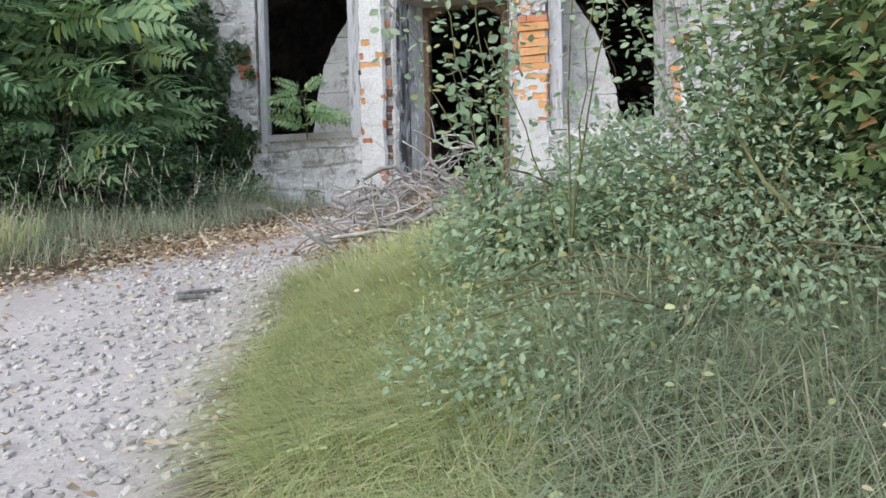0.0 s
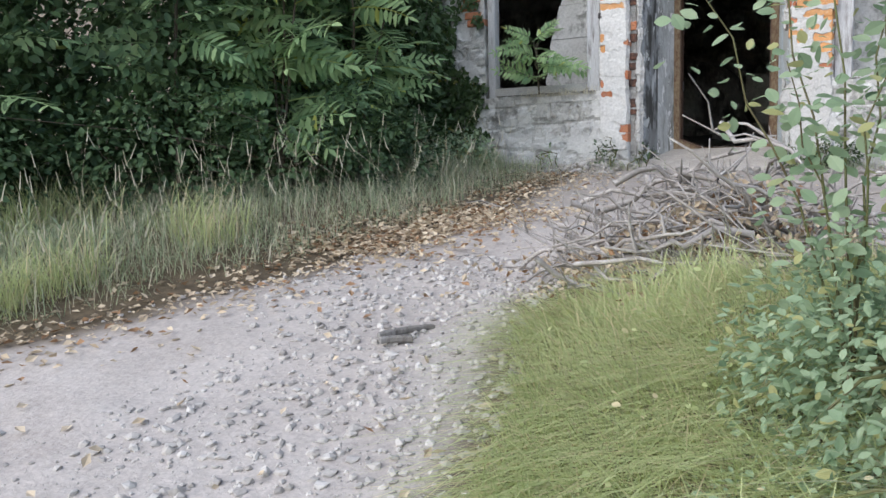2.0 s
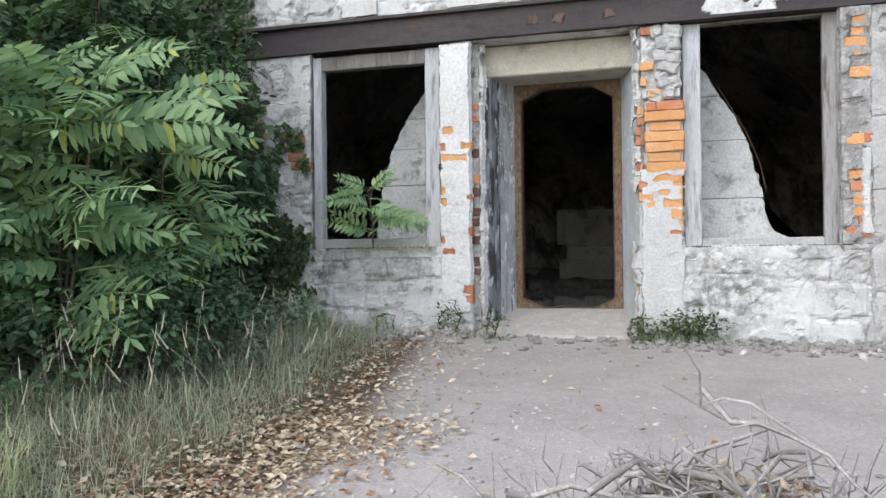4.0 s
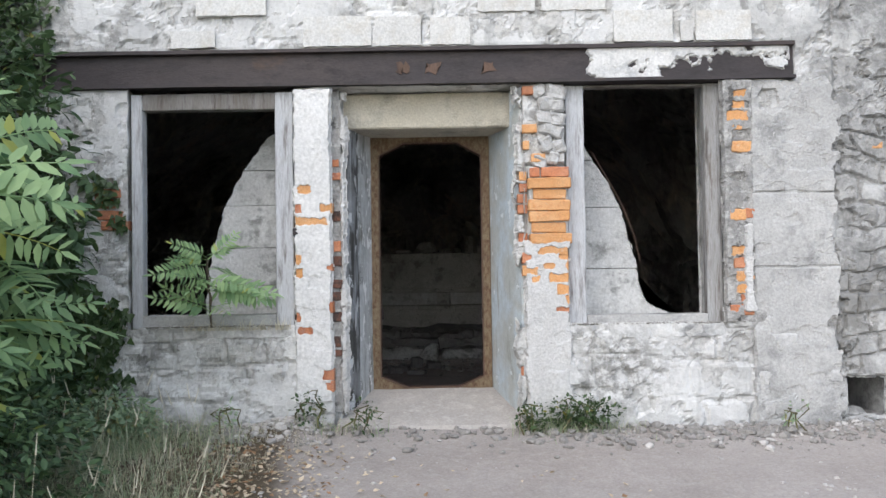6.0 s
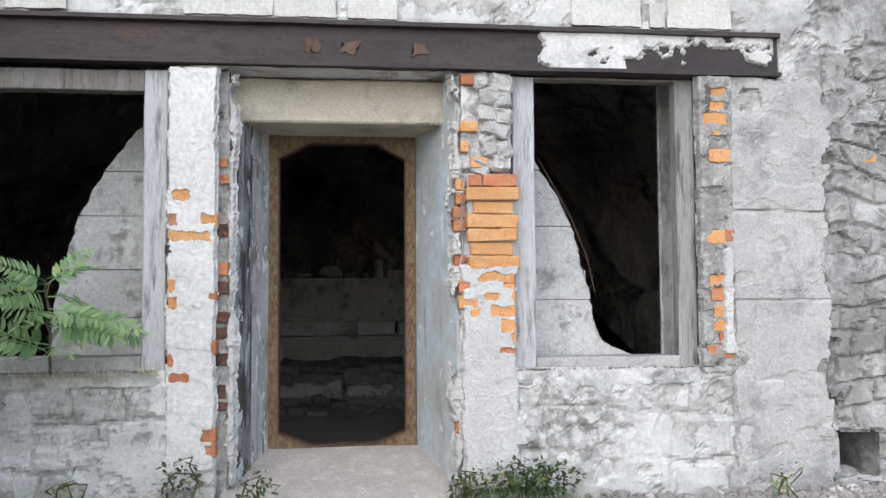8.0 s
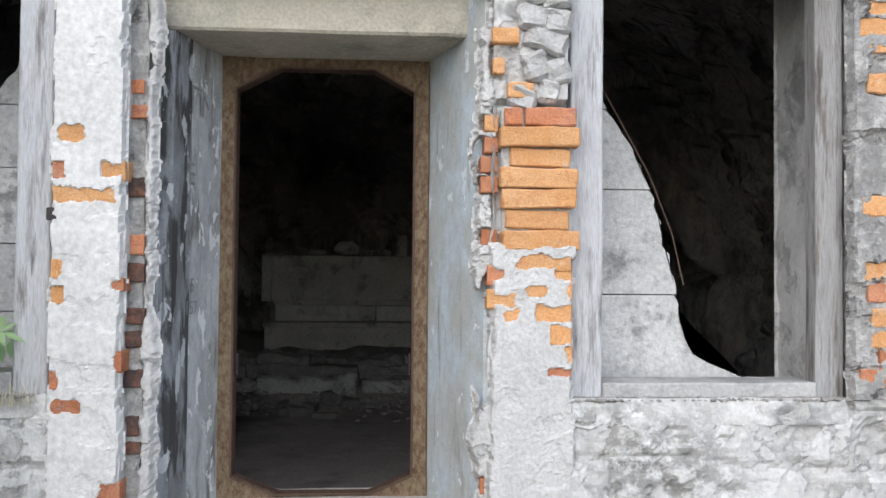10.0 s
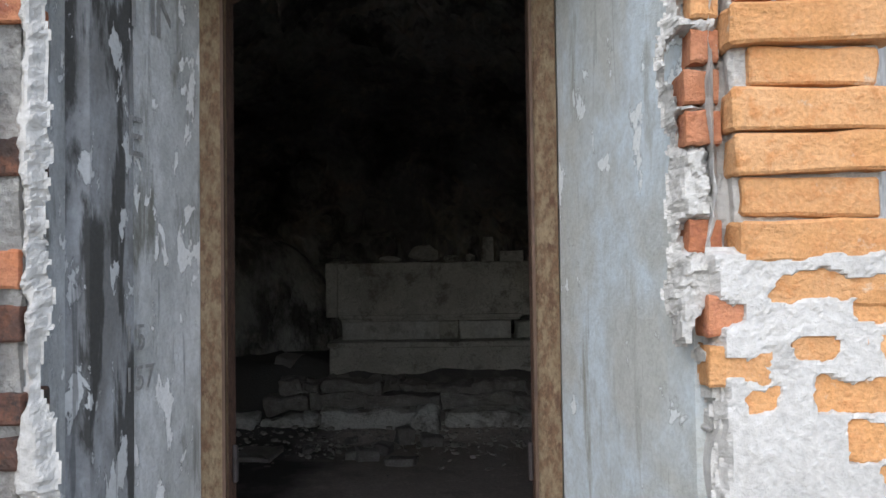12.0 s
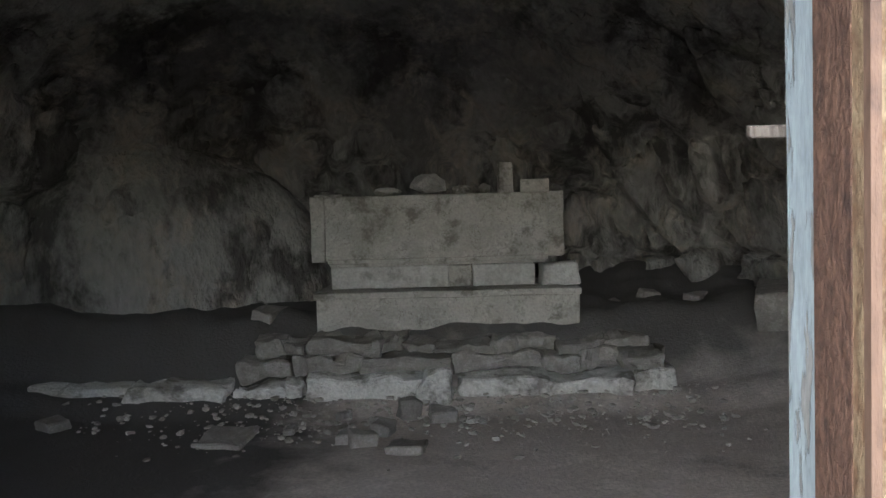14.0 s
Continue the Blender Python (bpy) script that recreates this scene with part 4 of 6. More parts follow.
M_INFILL = layered("pale_cement_block", (0.7, 0.7, 0.69), (0.58, 0.58, 0.575), (0.48, 0.48, 0.475), 2.5, 9.0, (0.42, 0.6), 40, bump_d=0.016, stain=(0.28, 0.28, 0.27), stain_cover=(0.55, 0.64), stain_scale=4.5)
EDGE_WL = [(0.85, -4.63), (1.2, -4.6), (1.5, -4.53), (1.78, -4.45), (2.0, -4.33), (2.2, -4.2), (2.36, -4.08), (2.44, -3.9)]
EDGE_WR = [(0.80, -0.6), (0.83, -0.72), (0.9, -0.86), (1.0, -0.93), (1.25, -0.97), (1.5, -1.03), (1.75, -1.1), (1.95, -1.2), (2.15, -1.33), (2.35, -1.43), (2.45, -1.55)]
window("window_1", -5.03, -3.76, 0.78, 2.62, -4.945, -3.9, 0.88, 2.49, 9.53, 9.64,
       lambda ob: infill_courses(ob, [0.8, 1.1, 1.42, 1.78, 2.08, 2.44], lambda z: curve_x(z, EDGE_WL), -3.74, 1),
       "weathered grey timber window frame, empty, with broken block infill")
window("window_2", -1.615, -0.405, 0.77, 2.645, -1.475, -0.528, 0.835, 2.63, 9.57, 9.67,
       lambda ob: infill_courses(ob, [0.78, 1.2, 1.72, 2.12, 2.45], lambda z: curve_x(z, EDGE_WR), -1.62, -1),
       "weathered grey timber window frame, empty, with broken block infill")
for nm, (a, c) in (("window_ledge", ((-4.98, 9.50, 0.70), (-3.76, 10.2, 0.79))), ("window_ledge", ((-1.6, 9.5, 0.66), (-0.42, 10.2, 0.765)))):
    ob = part(nm, bm_mesh(nm, box_between(a, c, 0.02, 0.026, 22, 7, 14)), M_PLASTER)
    tagged(ob, "crumbling mortar window ledge strewn with grit", "ledge")

# ---- cave behind the wall ----
CX, CY = -3.3, 14.6


def cave_shell():
    n, m = 520, 200
    th = np.linspace(0, 2 * np.pi, n, endpoint=False)[:, None]
    ph = np.linspace(-0.12, np.pi / 2, m)[None]
    c, s = np.cos(th), np.sin(th)
    ex = np.where(s < 0, 7.0, 2.6)
    rad = (np.abs(c / 4.3) ** ex + np.abs(s / 5.0) ** ex) ** (-1 / ex)
    flat = np.clip(np.cos(ph), 0, 1) ** np.where(s < 0, 0.3, 0.62)
    x, y = CX + rad * c * flat, CY + rad * s * flat
    z = -0.35 + 4.3 * np.clip(np.sin(ph), 0, 1) ** 0.95 - 0.5 * (ph < 0)
    z = np.broadcast_to(z, x.shape)
    d = 0.35 * fbm(x * 0.55, y * 0.55, z * 0.4, 4, 71) + 0.16 * fbm(x * 1.6, y * 1.6, z * 0.7, 4, 75) + 0.05 * fbm(x * 6, y * 6, z * 4, 3, 77)
    rib = np.abs(fbm(x * 1.2 + 0.5 * z, y * 1.2, z * 0.35, 3, 79))
    fold = np.abs(fbm(x * 2.4 + 0.3 * z, y * 2.4, z * 0.3, 4, 83))
    crease = np.abs(fbm(x * 0.8 - 0.35 * z, y * 0.8, z * 0.6, 4, 89))
    d = d - 0.42 * step_up(0.14, 0.0, rib) - 0.32 * step_up(0.2, 0.0, fold) - 0.3 * step_up(0.06, 0.0, crease) + 0.09 * fbm(x * 4, y * 4, z * 1.6, 3, 90)
    k = 1 - np.clip(d / rad, -0.3, 0.35)
    x, y, z = CX + (x - CX) * k, CY + (y - CY) * k, z + 0.4 * d * np.sin(ph)
    y = np.maximum(y, BACK + 0.005)
    ids = np.arange(n * m).reshape(n, m)
    f = np.stack([ids[:, :-1], ids[:, 1:], np.roll(ids, -1, 0)[:, 1:], np.roll(ids, -1, 0)[:, :-1]], -1)
    v = np.stack([x, y, z], -1)
    c3 = v[np.arange(n)[:, None], np.arange(m - 1)[None]]
    ok = ~((c3[..., 1] < BACK + 0.02) & (c3[..., 2] < 3.4))
    return fast_mesh("cave_wall", v.reshape(-1, 3), f[ok].reshape(-1, 4), True)


cave = part("cave_wall", cave_shell(), M_ROCK)
tagged(cave, "dark folded rock wall and vault of a cave", "cave", kind="structure")

# the great smooth boulder that swells out of the cave wall beside the altar
bm = bmesh.new()
bmesh.ops.create_icosphere(bm, subdivisions=6, radius=1.0)
bv = np.array([tuple(p.co) for p in bm.verts])
bf_ = np.array([[p.index for p in q.verts] for q in bm.faces])
bm.free()
swell = 1 + 0.16 * fbm(bv[:, 0] * 1.1, bv[:, 1] * 1.1, bv[:, 2] * 1.1, 3, 231) + 0.035 * fbm(bv[:, 0] * 6, bv[:, 1] * 6, bv[:, 2] * 3, 4, 233) - 0.07 * step_up(0.05, 0.0, np.abs(fbm(bv[:, 0] * 2.2, bv[:, 1] * 2.2, bv[:, 2] * 1.5, 4, 235)))
bv = bv * swell[:, None] * [2.1, 1.1, 2.0] + [-6.15, 18.85, 0.3]
bulge = part("rock_bulge", fast_mesh("rock_bulge", bv, bf_, True), M_ROCK)
tagged(bulge, "great smooth boulder swelling from the cave wall", "rock", kind="structure")

fx, fy = np.linspace(-9, 2.5, 150), np.linspace(BACK - 0.06, 20.5, 140)
FX, FY = np.meshgrid(fx, fy, indexing="ij")
FZ = -0.3 + 0.13 * step_up(16.25, 16.7, FY) + 0.42 * step_up(11.0, 10.25, FY) + 0.03 * fbm(FX, FY, 0, 4, 81) + 0.012 * fbm(FX * 6, FY * 6, 0, 3, 85) + 0.12 * step_up(-5.6, -7, FX) + (0.6 + 0.1 * fbm(FX * 3, FY * 3, 0, 3, 87)) * step_up(16.7, 17.6, FY) + 0.25 * step_up(18.2, 19.4, FY) + 0.12 * step_up(-0.6, 0.4, FX)
ids = np.arange(FX.size).reshape(FX.shape)
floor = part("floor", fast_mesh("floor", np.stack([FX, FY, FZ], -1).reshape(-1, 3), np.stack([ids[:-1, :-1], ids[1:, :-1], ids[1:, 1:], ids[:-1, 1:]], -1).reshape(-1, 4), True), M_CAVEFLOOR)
tagged(floor, "trodden earth floor of the cave, shade at left and back in its colour", "floor", kind="structure")

# ---- altar ----
altar = thing("stone_altar", "dusty stone altar with a carved front slab on a stepped base", "altar", (-2.92, 17.9, 0.0))


def altar_part(name, a, c, mat, seed, label="", jit=0.008, bev=0.012, cuts=6, under=None):
    bm = box_between(a, c, bev, jit, cuts, seed, 5)
    for v in bm.verts:
        v.co -= altar.location
    return part(name, bm, mat, under or altar, label)


front_slab = altar_part("front_slab", (-4.06, 17.66, 0.9), (-1.65, 18.35, 1.52), M_ALTAR, 1, "carved and pitted upper slab")
altar_part("end_pilaster", (-4.07, 17.635, 0.895), (-3.93, 17.7, 1.525), M_ALTAR, 2, under=front_slab)
altar_part("end_pilaster", (-1.79, 17.635, 0.905), (-1.64, 17.7, 1.525), M_ALTAR, 3, under=front_slab)
altar_part("moulding", (-3.91, 17.63, 0.875), (-1.8, 17.72, 0.915), M_ALTAR, 4, under=front_slab)
altar_part("moulding", (-3.9, 17.645, 0.845), (-1.82, 17.74, 0.875), M_ALTAR, 14, under=front_slab)
altar_part("marble_strip", (-3.89, 17.67, 0.62), (-2.75, 18.2, 0.845), M_MARBLE, 5, "pale marble strip")
altar_part("broken_gap", (-2.75, 17.7, 0.62), (-2.52, 18.2, 0.84), M_ALTAR, 15, "broken dark gap in the strip", 0.03)
altar_part("marble_strip", (-2.52, 17.68, 0.62), (-1.92, 18.2, 0.84), M_MARBLE, 6, "broken pale marble strip")
altar_part("corner_stone", (-1.87, 17.55, 0.62), (-1.52, 17.9, 0.83), M_MARBLE, 7, "broken corner stone", 0.04)
altar_part("base_lip", (-4.0, 17.28, 0.57), (-1.53, 18.4, 0.63), M_ALTAR, 13)
altar_part("base_step", (-3.98, 17.31, 0.2), (-1.545, 18.4, 0.575), M_ALTAR, 8, "wide base step")

platform = thing("broken_platform", "low broken platform of rough stone courses before the altar", "platform", (-3.4, 17.0, -0.3))
r = random.Random(11)


def course(x0, x1, y0, y1, z0, z1, mat, wmin, wmax, gap):
    x = x0
    while x < x1:
        w = r.uniform(wmin, wmax)
        if r.random() > gap:
            bm = box_between((x, y0 + r.uniform(-0.08, 0.08), z0), (min(x + w, x1), y1, z1 + r.uniform(-0.06, 0.02)), 0.015, 0.03, 6, int(x * 50), 9)
            for v in bm.verts:
                v.co += noise.noise_vector(v.co * 3) * 0.07 + noise.noise_vector(v.co * 13) * 0.02
                v.co -= platform.location
            part("stone", bm, mat, platform)
        x += w * 0.985


course(-6.4, -4.65, 16.62, 17.2, -0.36, -0.06, M_STEP, 0.6, 1.2, 0.05)
course(-4.6, -4.0, 16.6, 17.2, -0.36, -0.04, M_STEP, 0.4, 0.7, 0.0)
course(-3.98, -2.72, 16.55, 17.2, -0.36, 0.04, M_STEP, 0.9, 1.6, 0.0)
course(-2.66, -0.85, 16.58, 17.2, -0.36, -0.03, M_STEP, 0.5, 1.0, 0.0)
course(-4.6, -0.9, 16.8, 17.3, -0.05, 0.15, M_RUBBLE, 0.3, 0.8, 0.1)
course(-4.5, -1.0, 17.0, 17.35, 0.12, 0.25, M_RUBBLE, 0.2, 0.6, 0.2)

# ---- loose stones and rubble ----
def lump(seed, flat=0.7, subdiv=1):
    bm = bmesh.new()
    bmesh.ops.create_icosphere(bm, subdivisions=subdiv, radius=1.0)
    for v in bm.verts:
        n = noise.noise_vector(v.co * 1.3 + Vector((seed * 7.3, seed * 2.9, seed)))
        v.co += n * 0.42
        v.co.z *= flat
    v = np.array([tuple(p.co) for p in bm.verts])
    f = np.array([[p.index for p in q.verts] for q in bm.faces])
    bm.free()
    return v, f


def strewn_stones(x, y, z, size, seeds, rng, squash=True):
    """Stones of a few shapes at given places, joined."""
    out = []
    kind = rng.integers(0, len(seeds), len(x))
    for k, s in enumerate(seeds):
        m = kind == k
        if not m.any():
            continue
        tv, tf = lump(s, 0.6)
        n = m.sum()
        a = rng.uniform(0, 2 * np.pi, n)
        axis = np.stack([np.cos(a), np.sin(a), rng.normal(0, 0.15, n)], 1)
        up = np.stack([rng.normal(0, 0.2, n), rng.normal(0, 0.2, n), np.ones(n)], 1)
        sz = size[m][:, None] * rng.uniform(0.7, 1.35, (n, 3))
        out.append(strew(tv, tf, np.stack([x[m], y[m], z[m]], 1), axis, up, sz))
    return gather(out)


def island_stuff(name, tones, rough=0.95, grain=60):
    """Loose small things: every one its own tone."""
    mat, nt, b = nodes_of(name, rough)
    geo = nt.nodes.new("ShaderNodeNewGeometry")
    k = len(tones) - 1
    c = ramp(nt, geo.outputs["Random Per Island"], [(i / k, t) for i, t in enumerate(tones)])
    f = tex(nt, coords(nt), grain, 4, 0.65)
    c = mix(nt, 0.5, c, ramp(nt, f, [(0.3, grey(0.5)), (0.65, grey(1))]), "MULTIPLY")
    nt.links.new(c, b.inputs["Base Color"])
    return mat


M_PEBBLE = island_stuff("gravel_stones", [(0.3, 0.28, 0.265), (0.56, 0.53, 0.5), (0.43, 0.405, 0.385), (0.62, 0.595, 0.57), (0.36, 0.335, 0.31)])
M_CAVESTONE = island_stuff("cave_rubble", [(0.3, 0.28, 0.25), (0.55, 0.53, 0.49), (0.4, 0.38, 0.34)])

rng = np.random.default_rng(21)
n = 90000
y = 10.2 - 9.4 * rng.beta(2.0, 1.5, n)
x = rng.uniform(-5.2, 3.0, n)
w = 0.15 * fbm(x * 2.2, y * 2.2, 0, 3, 21)
ok = (right_of_path(x, y) < w + 0.08) & (left_of_path(x, y) < w + 0.1) & (y < 9.4)
dens = fbm(x * 0.9, y * 0.9, 0, 3, 27)
near_bank = step_up(1.6, 0.1, -right_of_path(x, y))
ok &= rng.random(n) < np.where(y < 5.2, 0.3 + 0.7 * near_bank, 0.1) * step_up(-0.35, 0.35, dens + 0.4 * near_bank)
x, y = x[ok], y[ok]
size = 0.003 + 0.017 * rng.random(len(x)) ** 3.2
v, f = strewn_stones(x, y, ground_z(x, y) + size * 0.2, size, (1, 2, 3, 4), rng)
gravel_ob = part("gravel", fast_mesh("gravel", v, f), M_PEBBLE)
tagged(gravel_ob, "loose pale gravel strewn over the track", "gravel", kind="stuff")

n = 420
x, y = np.concatenate([rng.normal(-3.85, 0.38, n), rng.uniform(0.3, 1.2, 60), rng.uniform(-1.5, 2.0, 150)]), np.concatenate([9.42 - np.abs(rng.normal(0, 0.16, n)), rng.uniform(9.2, 9.45, 60), 9.4 - np.abs(rng.normal(0, 0.25, 150))])
size = 0.01 + 0.035 * rng.random(len(x)) ** 3
ok = (x < -3.5) | (x > -1.9)
x, y, size = x[ok], y[ok], size[ok]
v, f = strewn_stones(x, y, ground_z(x, y) + size * 0.3, size, (5, 6, 7), rng)
tagged(part("rubble", fast_mesh("rubble", v, f), M_PEBBLE), "pale rubble fallen along the foot of the wall", "rubble", kind="stuff")

# ---- leaves, grass and shrubs ----
LEAF_V = np.array([(0, 0, 0), (-0.2, 0.22, 0.03), (0.2, 0.22, 0.03), (0, 0.3, 0), (-0.28, 0.55, 0.04), (0.28, 0.55, 0.04), (0, 0.6, -0.01), (-0.15, 0.85, 0.0), (0.15, 0.85, 0.0), (0, 1.0, -0.06)])
LEAF_F = np.array([(0, 3, 1), (0, 2, 3), (1, 3, 6), (1, 6, 4), (3, 2, 6), (2, 5, 6), (4, 6, 7), (6, 5, 8), (7, 6, 9), (6, 8, 9)])
SLIM_V = np.array([(0, 0, 0), (-0.13, 0.3, 0.02), (0.13, 0.3, 0.02), (0, 0.35, 0), (-0.09, 0.7, 0.01), (0.09, 0.7, 0.01), (0, 1.0, -0.05)])
SLIM_F = np.array([(0, 3, 1), (0, 2, 3), (1, 3, 4), (3, 5, 4), (3, 2, 5), (4, 5, 6)])
IVY_V = np.array([(0, 0, 0), (-0.42, 0.1, 0.03), (0.42, 0.1, 0.03), (-0.25, 0.45, 0.03), (0.25, 0.45, 0.03), (0, 0.4, 0), (0, 1.0, -0.06)])
IVY_F = np.array([(0, 5, 1), (0, 2, 5), (1, 5, 3), (2, 4, 5), (3, 5, 6), (5, 4, 6)])
DRY_V = np.array([(0, 0, 0), (-0.32, 0.4, 0.16), (0.3, 0.45, 0.12), (0, 0.5, -0.02), (-0.12, 0.85, 0.1), (0, 1.0, 0.14)])
DRY_F = np.array([(0, 3, 1), (0, 2, 3), (1, 3, 4), (3, 2, 5), (3, 5, 4)])

G = lambda *c: tuple(c)
M_AILANTHUS = leaf_stuff("compound_leaf_green", G(0.12, 0.24, 0.12), G(0.44, 0.6, 0.3), G(0.46, 0.5, 0.14), 0.05, 0.4)
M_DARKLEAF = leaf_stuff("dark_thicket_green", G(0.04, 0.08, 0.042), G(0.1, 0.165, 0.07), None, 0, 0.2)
M_IVY = leaf_stuff("ivy_green", G(0.03, 0.06, 0.025), G(0.075, 0.12, 0.045), G(0.2, 0.2, 0.05), 0.03, 0.25, 0.4)
M_BUSH = leaf_stuff("bramble_green", G(0.2, 0.31, 0.19), G(0.42, 0.52, 0.34), G(0.4, 0.4, 0.18), 0.08, 0.4)
M_YELLOWLEAF = leaf_stuff("autumn_ivy", G(0.09, 0.16, 0.07), G(0.24, 0.32, 0.13), G(0.4, 0.24, 0.1), 0.06, 0.35)
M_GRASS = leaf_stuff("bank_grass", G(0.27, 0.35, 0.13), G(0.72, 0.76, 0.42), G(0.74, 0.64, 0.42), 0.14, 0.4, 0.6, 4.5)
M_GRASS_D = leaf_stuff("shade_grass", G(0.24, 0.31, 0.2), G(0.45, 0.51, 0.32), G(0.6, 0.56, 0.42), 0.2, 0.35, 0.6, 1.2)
M_STRAW = leaf_stuff("dry_grass_straw", G(0.42, 0.38, 0.28), G(0.64, 0.6, 0.48), None, 0, 0.2, 0.7)
M_DRYLEAF = leaf_stuff("fallen_leaves", G(0.4, 0.31, 0.21), G(0.68, 0.58, 0.44), G(0.3, 0.18, 0.1), 0.2, 0.1, 0.8, 5)
M_TWIG = layered("grey_dead_wood", (0.46, 0.43, 0.41), (0.33, 0.3, 0.275), (0.54, 0.51, 0.49), 5.0, 20.0, (0.4, 0.6), 80, bump_d=0.003)
M_BARK = layered("thin_bark", (0.16, 0.13, 0.1), (0.11, 0.09, 0.07), (0.2, 0.17, 0.14), 5.0, 20.0, (0.4, 0.6), 60, bump_d=0.004)
M_STEM = layered("green_stem", (0.16, 0.17, 0.07), (0.13, 0.1, 0.06), (0.2, 0.2, 0.1), 5.0, 20.0, (0.4, 0.6), 60, bump_d=0.002)


def blades(x, y, z, height, width, rng, bend=0.6, lean=(0, 0), comb=False):
    """Bent grass blades of three joints; combed: neighbours flop the same way."""
    n = len(x)
    a = rng.uniform(0, 2 * np.pi, n)
    if comb:
        a = 3.7 + 2.6 * fbm(x * 1.5, y * 1.5, 0, 2, 141) + 1.6 * fbm(x * 6, y * 6, 0, 2, 143) + rng.normal(0, 0.75, n)
    d = np.stack([np.cos(a) + lean[0], np.sin(a) + lean[1]], 1) * (bend * rng.uniform(0.3, 1.3, n))[:, None]
    s = np.stack([-np.sin(a), np.cos(a)], 1)
    base = np.stack([x, y, z], 1)
    vs = []
    for t, wd in ((0, 1.0), (0.4, 0.85), (0.75, 0.55), (1.0, 0.0)):
        up = height * (t - 0.55 * np.clip(np.hypot(d[:, 0], d[:, 1]), 0, 1.6) * t * t)
        c = base + np.stack([d[:, 0] * height * t * t, d[:, 1] * height * t * t, up], 1)
        o = np.stack([s[:, 0], s[:, 1], np.zeros(n)], 1) * (width * wd / 2)[:, None]
        vs += [c - o, c + o] if wd else [c]
    v = np.stack(vs, 1)
    f = np.array([(0, 1, 3), (0, 3, 2), (2, 3, 5), (2, 5, 4), (4, 5, 6)])
    return v.reshape(-1, 3), (f[None] + (np.arange(n) * 7)[:, None, None]).reshape(-1, 3)


def grass_patch(name, label, mat, x, y, h0, h1, w0, w1, rng, bend, lean=(0, 0), comb=False):
    n = len(x)
    v, f = blades(x, y, ground_z(x, y) - 0.01, rng.uniform(h0, h1, n), rng.uniform(w0, w1, n), rng, bend, lean, comb)
    return tagged(part(name, fast_mesh(name, v, f), mat), label, "grass", kind="stuff")


rng = np.random.default_rng(33)
# the bank beside the track
n = 260000
x, y = rng.uniform(-2.3, 2.2, n), rng.uniform(0.4, 4.9, n)
b_ = right_of_path(x, y)
w = 0.12 * fbm(x * 3, y * 3, 0, 3, 91)
tuft = fbm(x * 3.5, y * 3.5, 0, 3, 95)
ok = (b_ > w + 0.1) & (rng.random(n) < 0.55 + 0.6 * tuft) & ~((x > -2.2) & (y > 4.2 + 0.2 * tuft))
ok &= np.hypot(x + 0.16, y - 0.44) > 0.45
x, y, b_ = x[ok], y[ok], b_[ok]
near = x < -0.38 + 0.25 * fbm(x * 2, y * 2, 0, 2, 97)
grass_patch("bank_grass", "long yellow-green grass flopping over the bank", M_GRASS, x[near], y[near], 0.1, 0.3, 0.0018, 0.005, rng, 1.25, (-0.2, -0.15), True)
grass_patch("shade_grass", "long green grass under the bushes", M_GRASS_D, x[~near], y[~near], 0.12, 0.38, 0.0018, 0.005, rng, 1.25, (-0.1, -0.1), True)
# the verge under the shrubs
n = 90000
x, y = rng.uniform(-8, -3.3, n), rng.uniform(1.0, 9.3, n)
l_ = left_of_path(x, y)
w = 0.2 * fbm(x * 2, y * 2, 0, 3, 99)
ok = (l_ > 0.2 + w) & (rng.random(n) < step_up(0.1, 0.85, l_) * step_up(5, 1.5, l_) * (0.6 + 0.5 * fbm(x * 3, y * 3, 0, 2, 98)))
x, y = x[ok], y[ok]
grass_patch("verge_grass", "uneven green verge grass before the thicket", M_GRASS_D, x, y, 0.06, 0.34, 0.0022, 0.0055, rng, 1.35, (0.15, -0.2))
n = 22000
x, y = rng.uniform(-6.2, -4.2, n), rng.uniform(2.2, 5.2, n)
l_ = left_of_path(x, y)
ok = (l_ > 0.45) & (rng.random(n) < step_up(-0.15, 0.25, fbm(x * 1.6, y * 1.6, 0, 3, 102)) * step_up(5.3, 4.4, y))
grass_patch("tall_grass", "tall fresh green grass clumps on the verge", M_GRASS, x[ok], y[ok], 0.18, 0.5, 0.003, 0.006, rng, 0.8)
n = 5200
x, y = rng.uniform(-6, -3.4, n), rng.uniform(2.5, 9.0, n)
l_ = left_of_path(x, y)
ok = (l_ > 0.3) & (l_ < 2.2) & (rng.random(n) < 0.28)
x, y = x[ok], y[ok]
grass_patch("dry_grass", "dry straw-coloured grass mixed into the verge", M_STRAW, x, y, 0.12, 0.42, 0.002, 0.004, rng, 0.8)
n = 500
x, y = np.concatenate([rng.normal(-1.62, 0.22, n), rng.normal(-3.4, 0.2, 120)]), np.concatenate([9.36 - np.abs(rng.normal(0, 0.09, n)), 9.3 - np.abs(rng.normal(0, 0.08, 120))])
grass_patch("wall_grass", "straggling grass at the foot of the wall", M_GRASS_D, x, y, 0.05, 0.2, 0.003, 0.006, rng, 0.8)

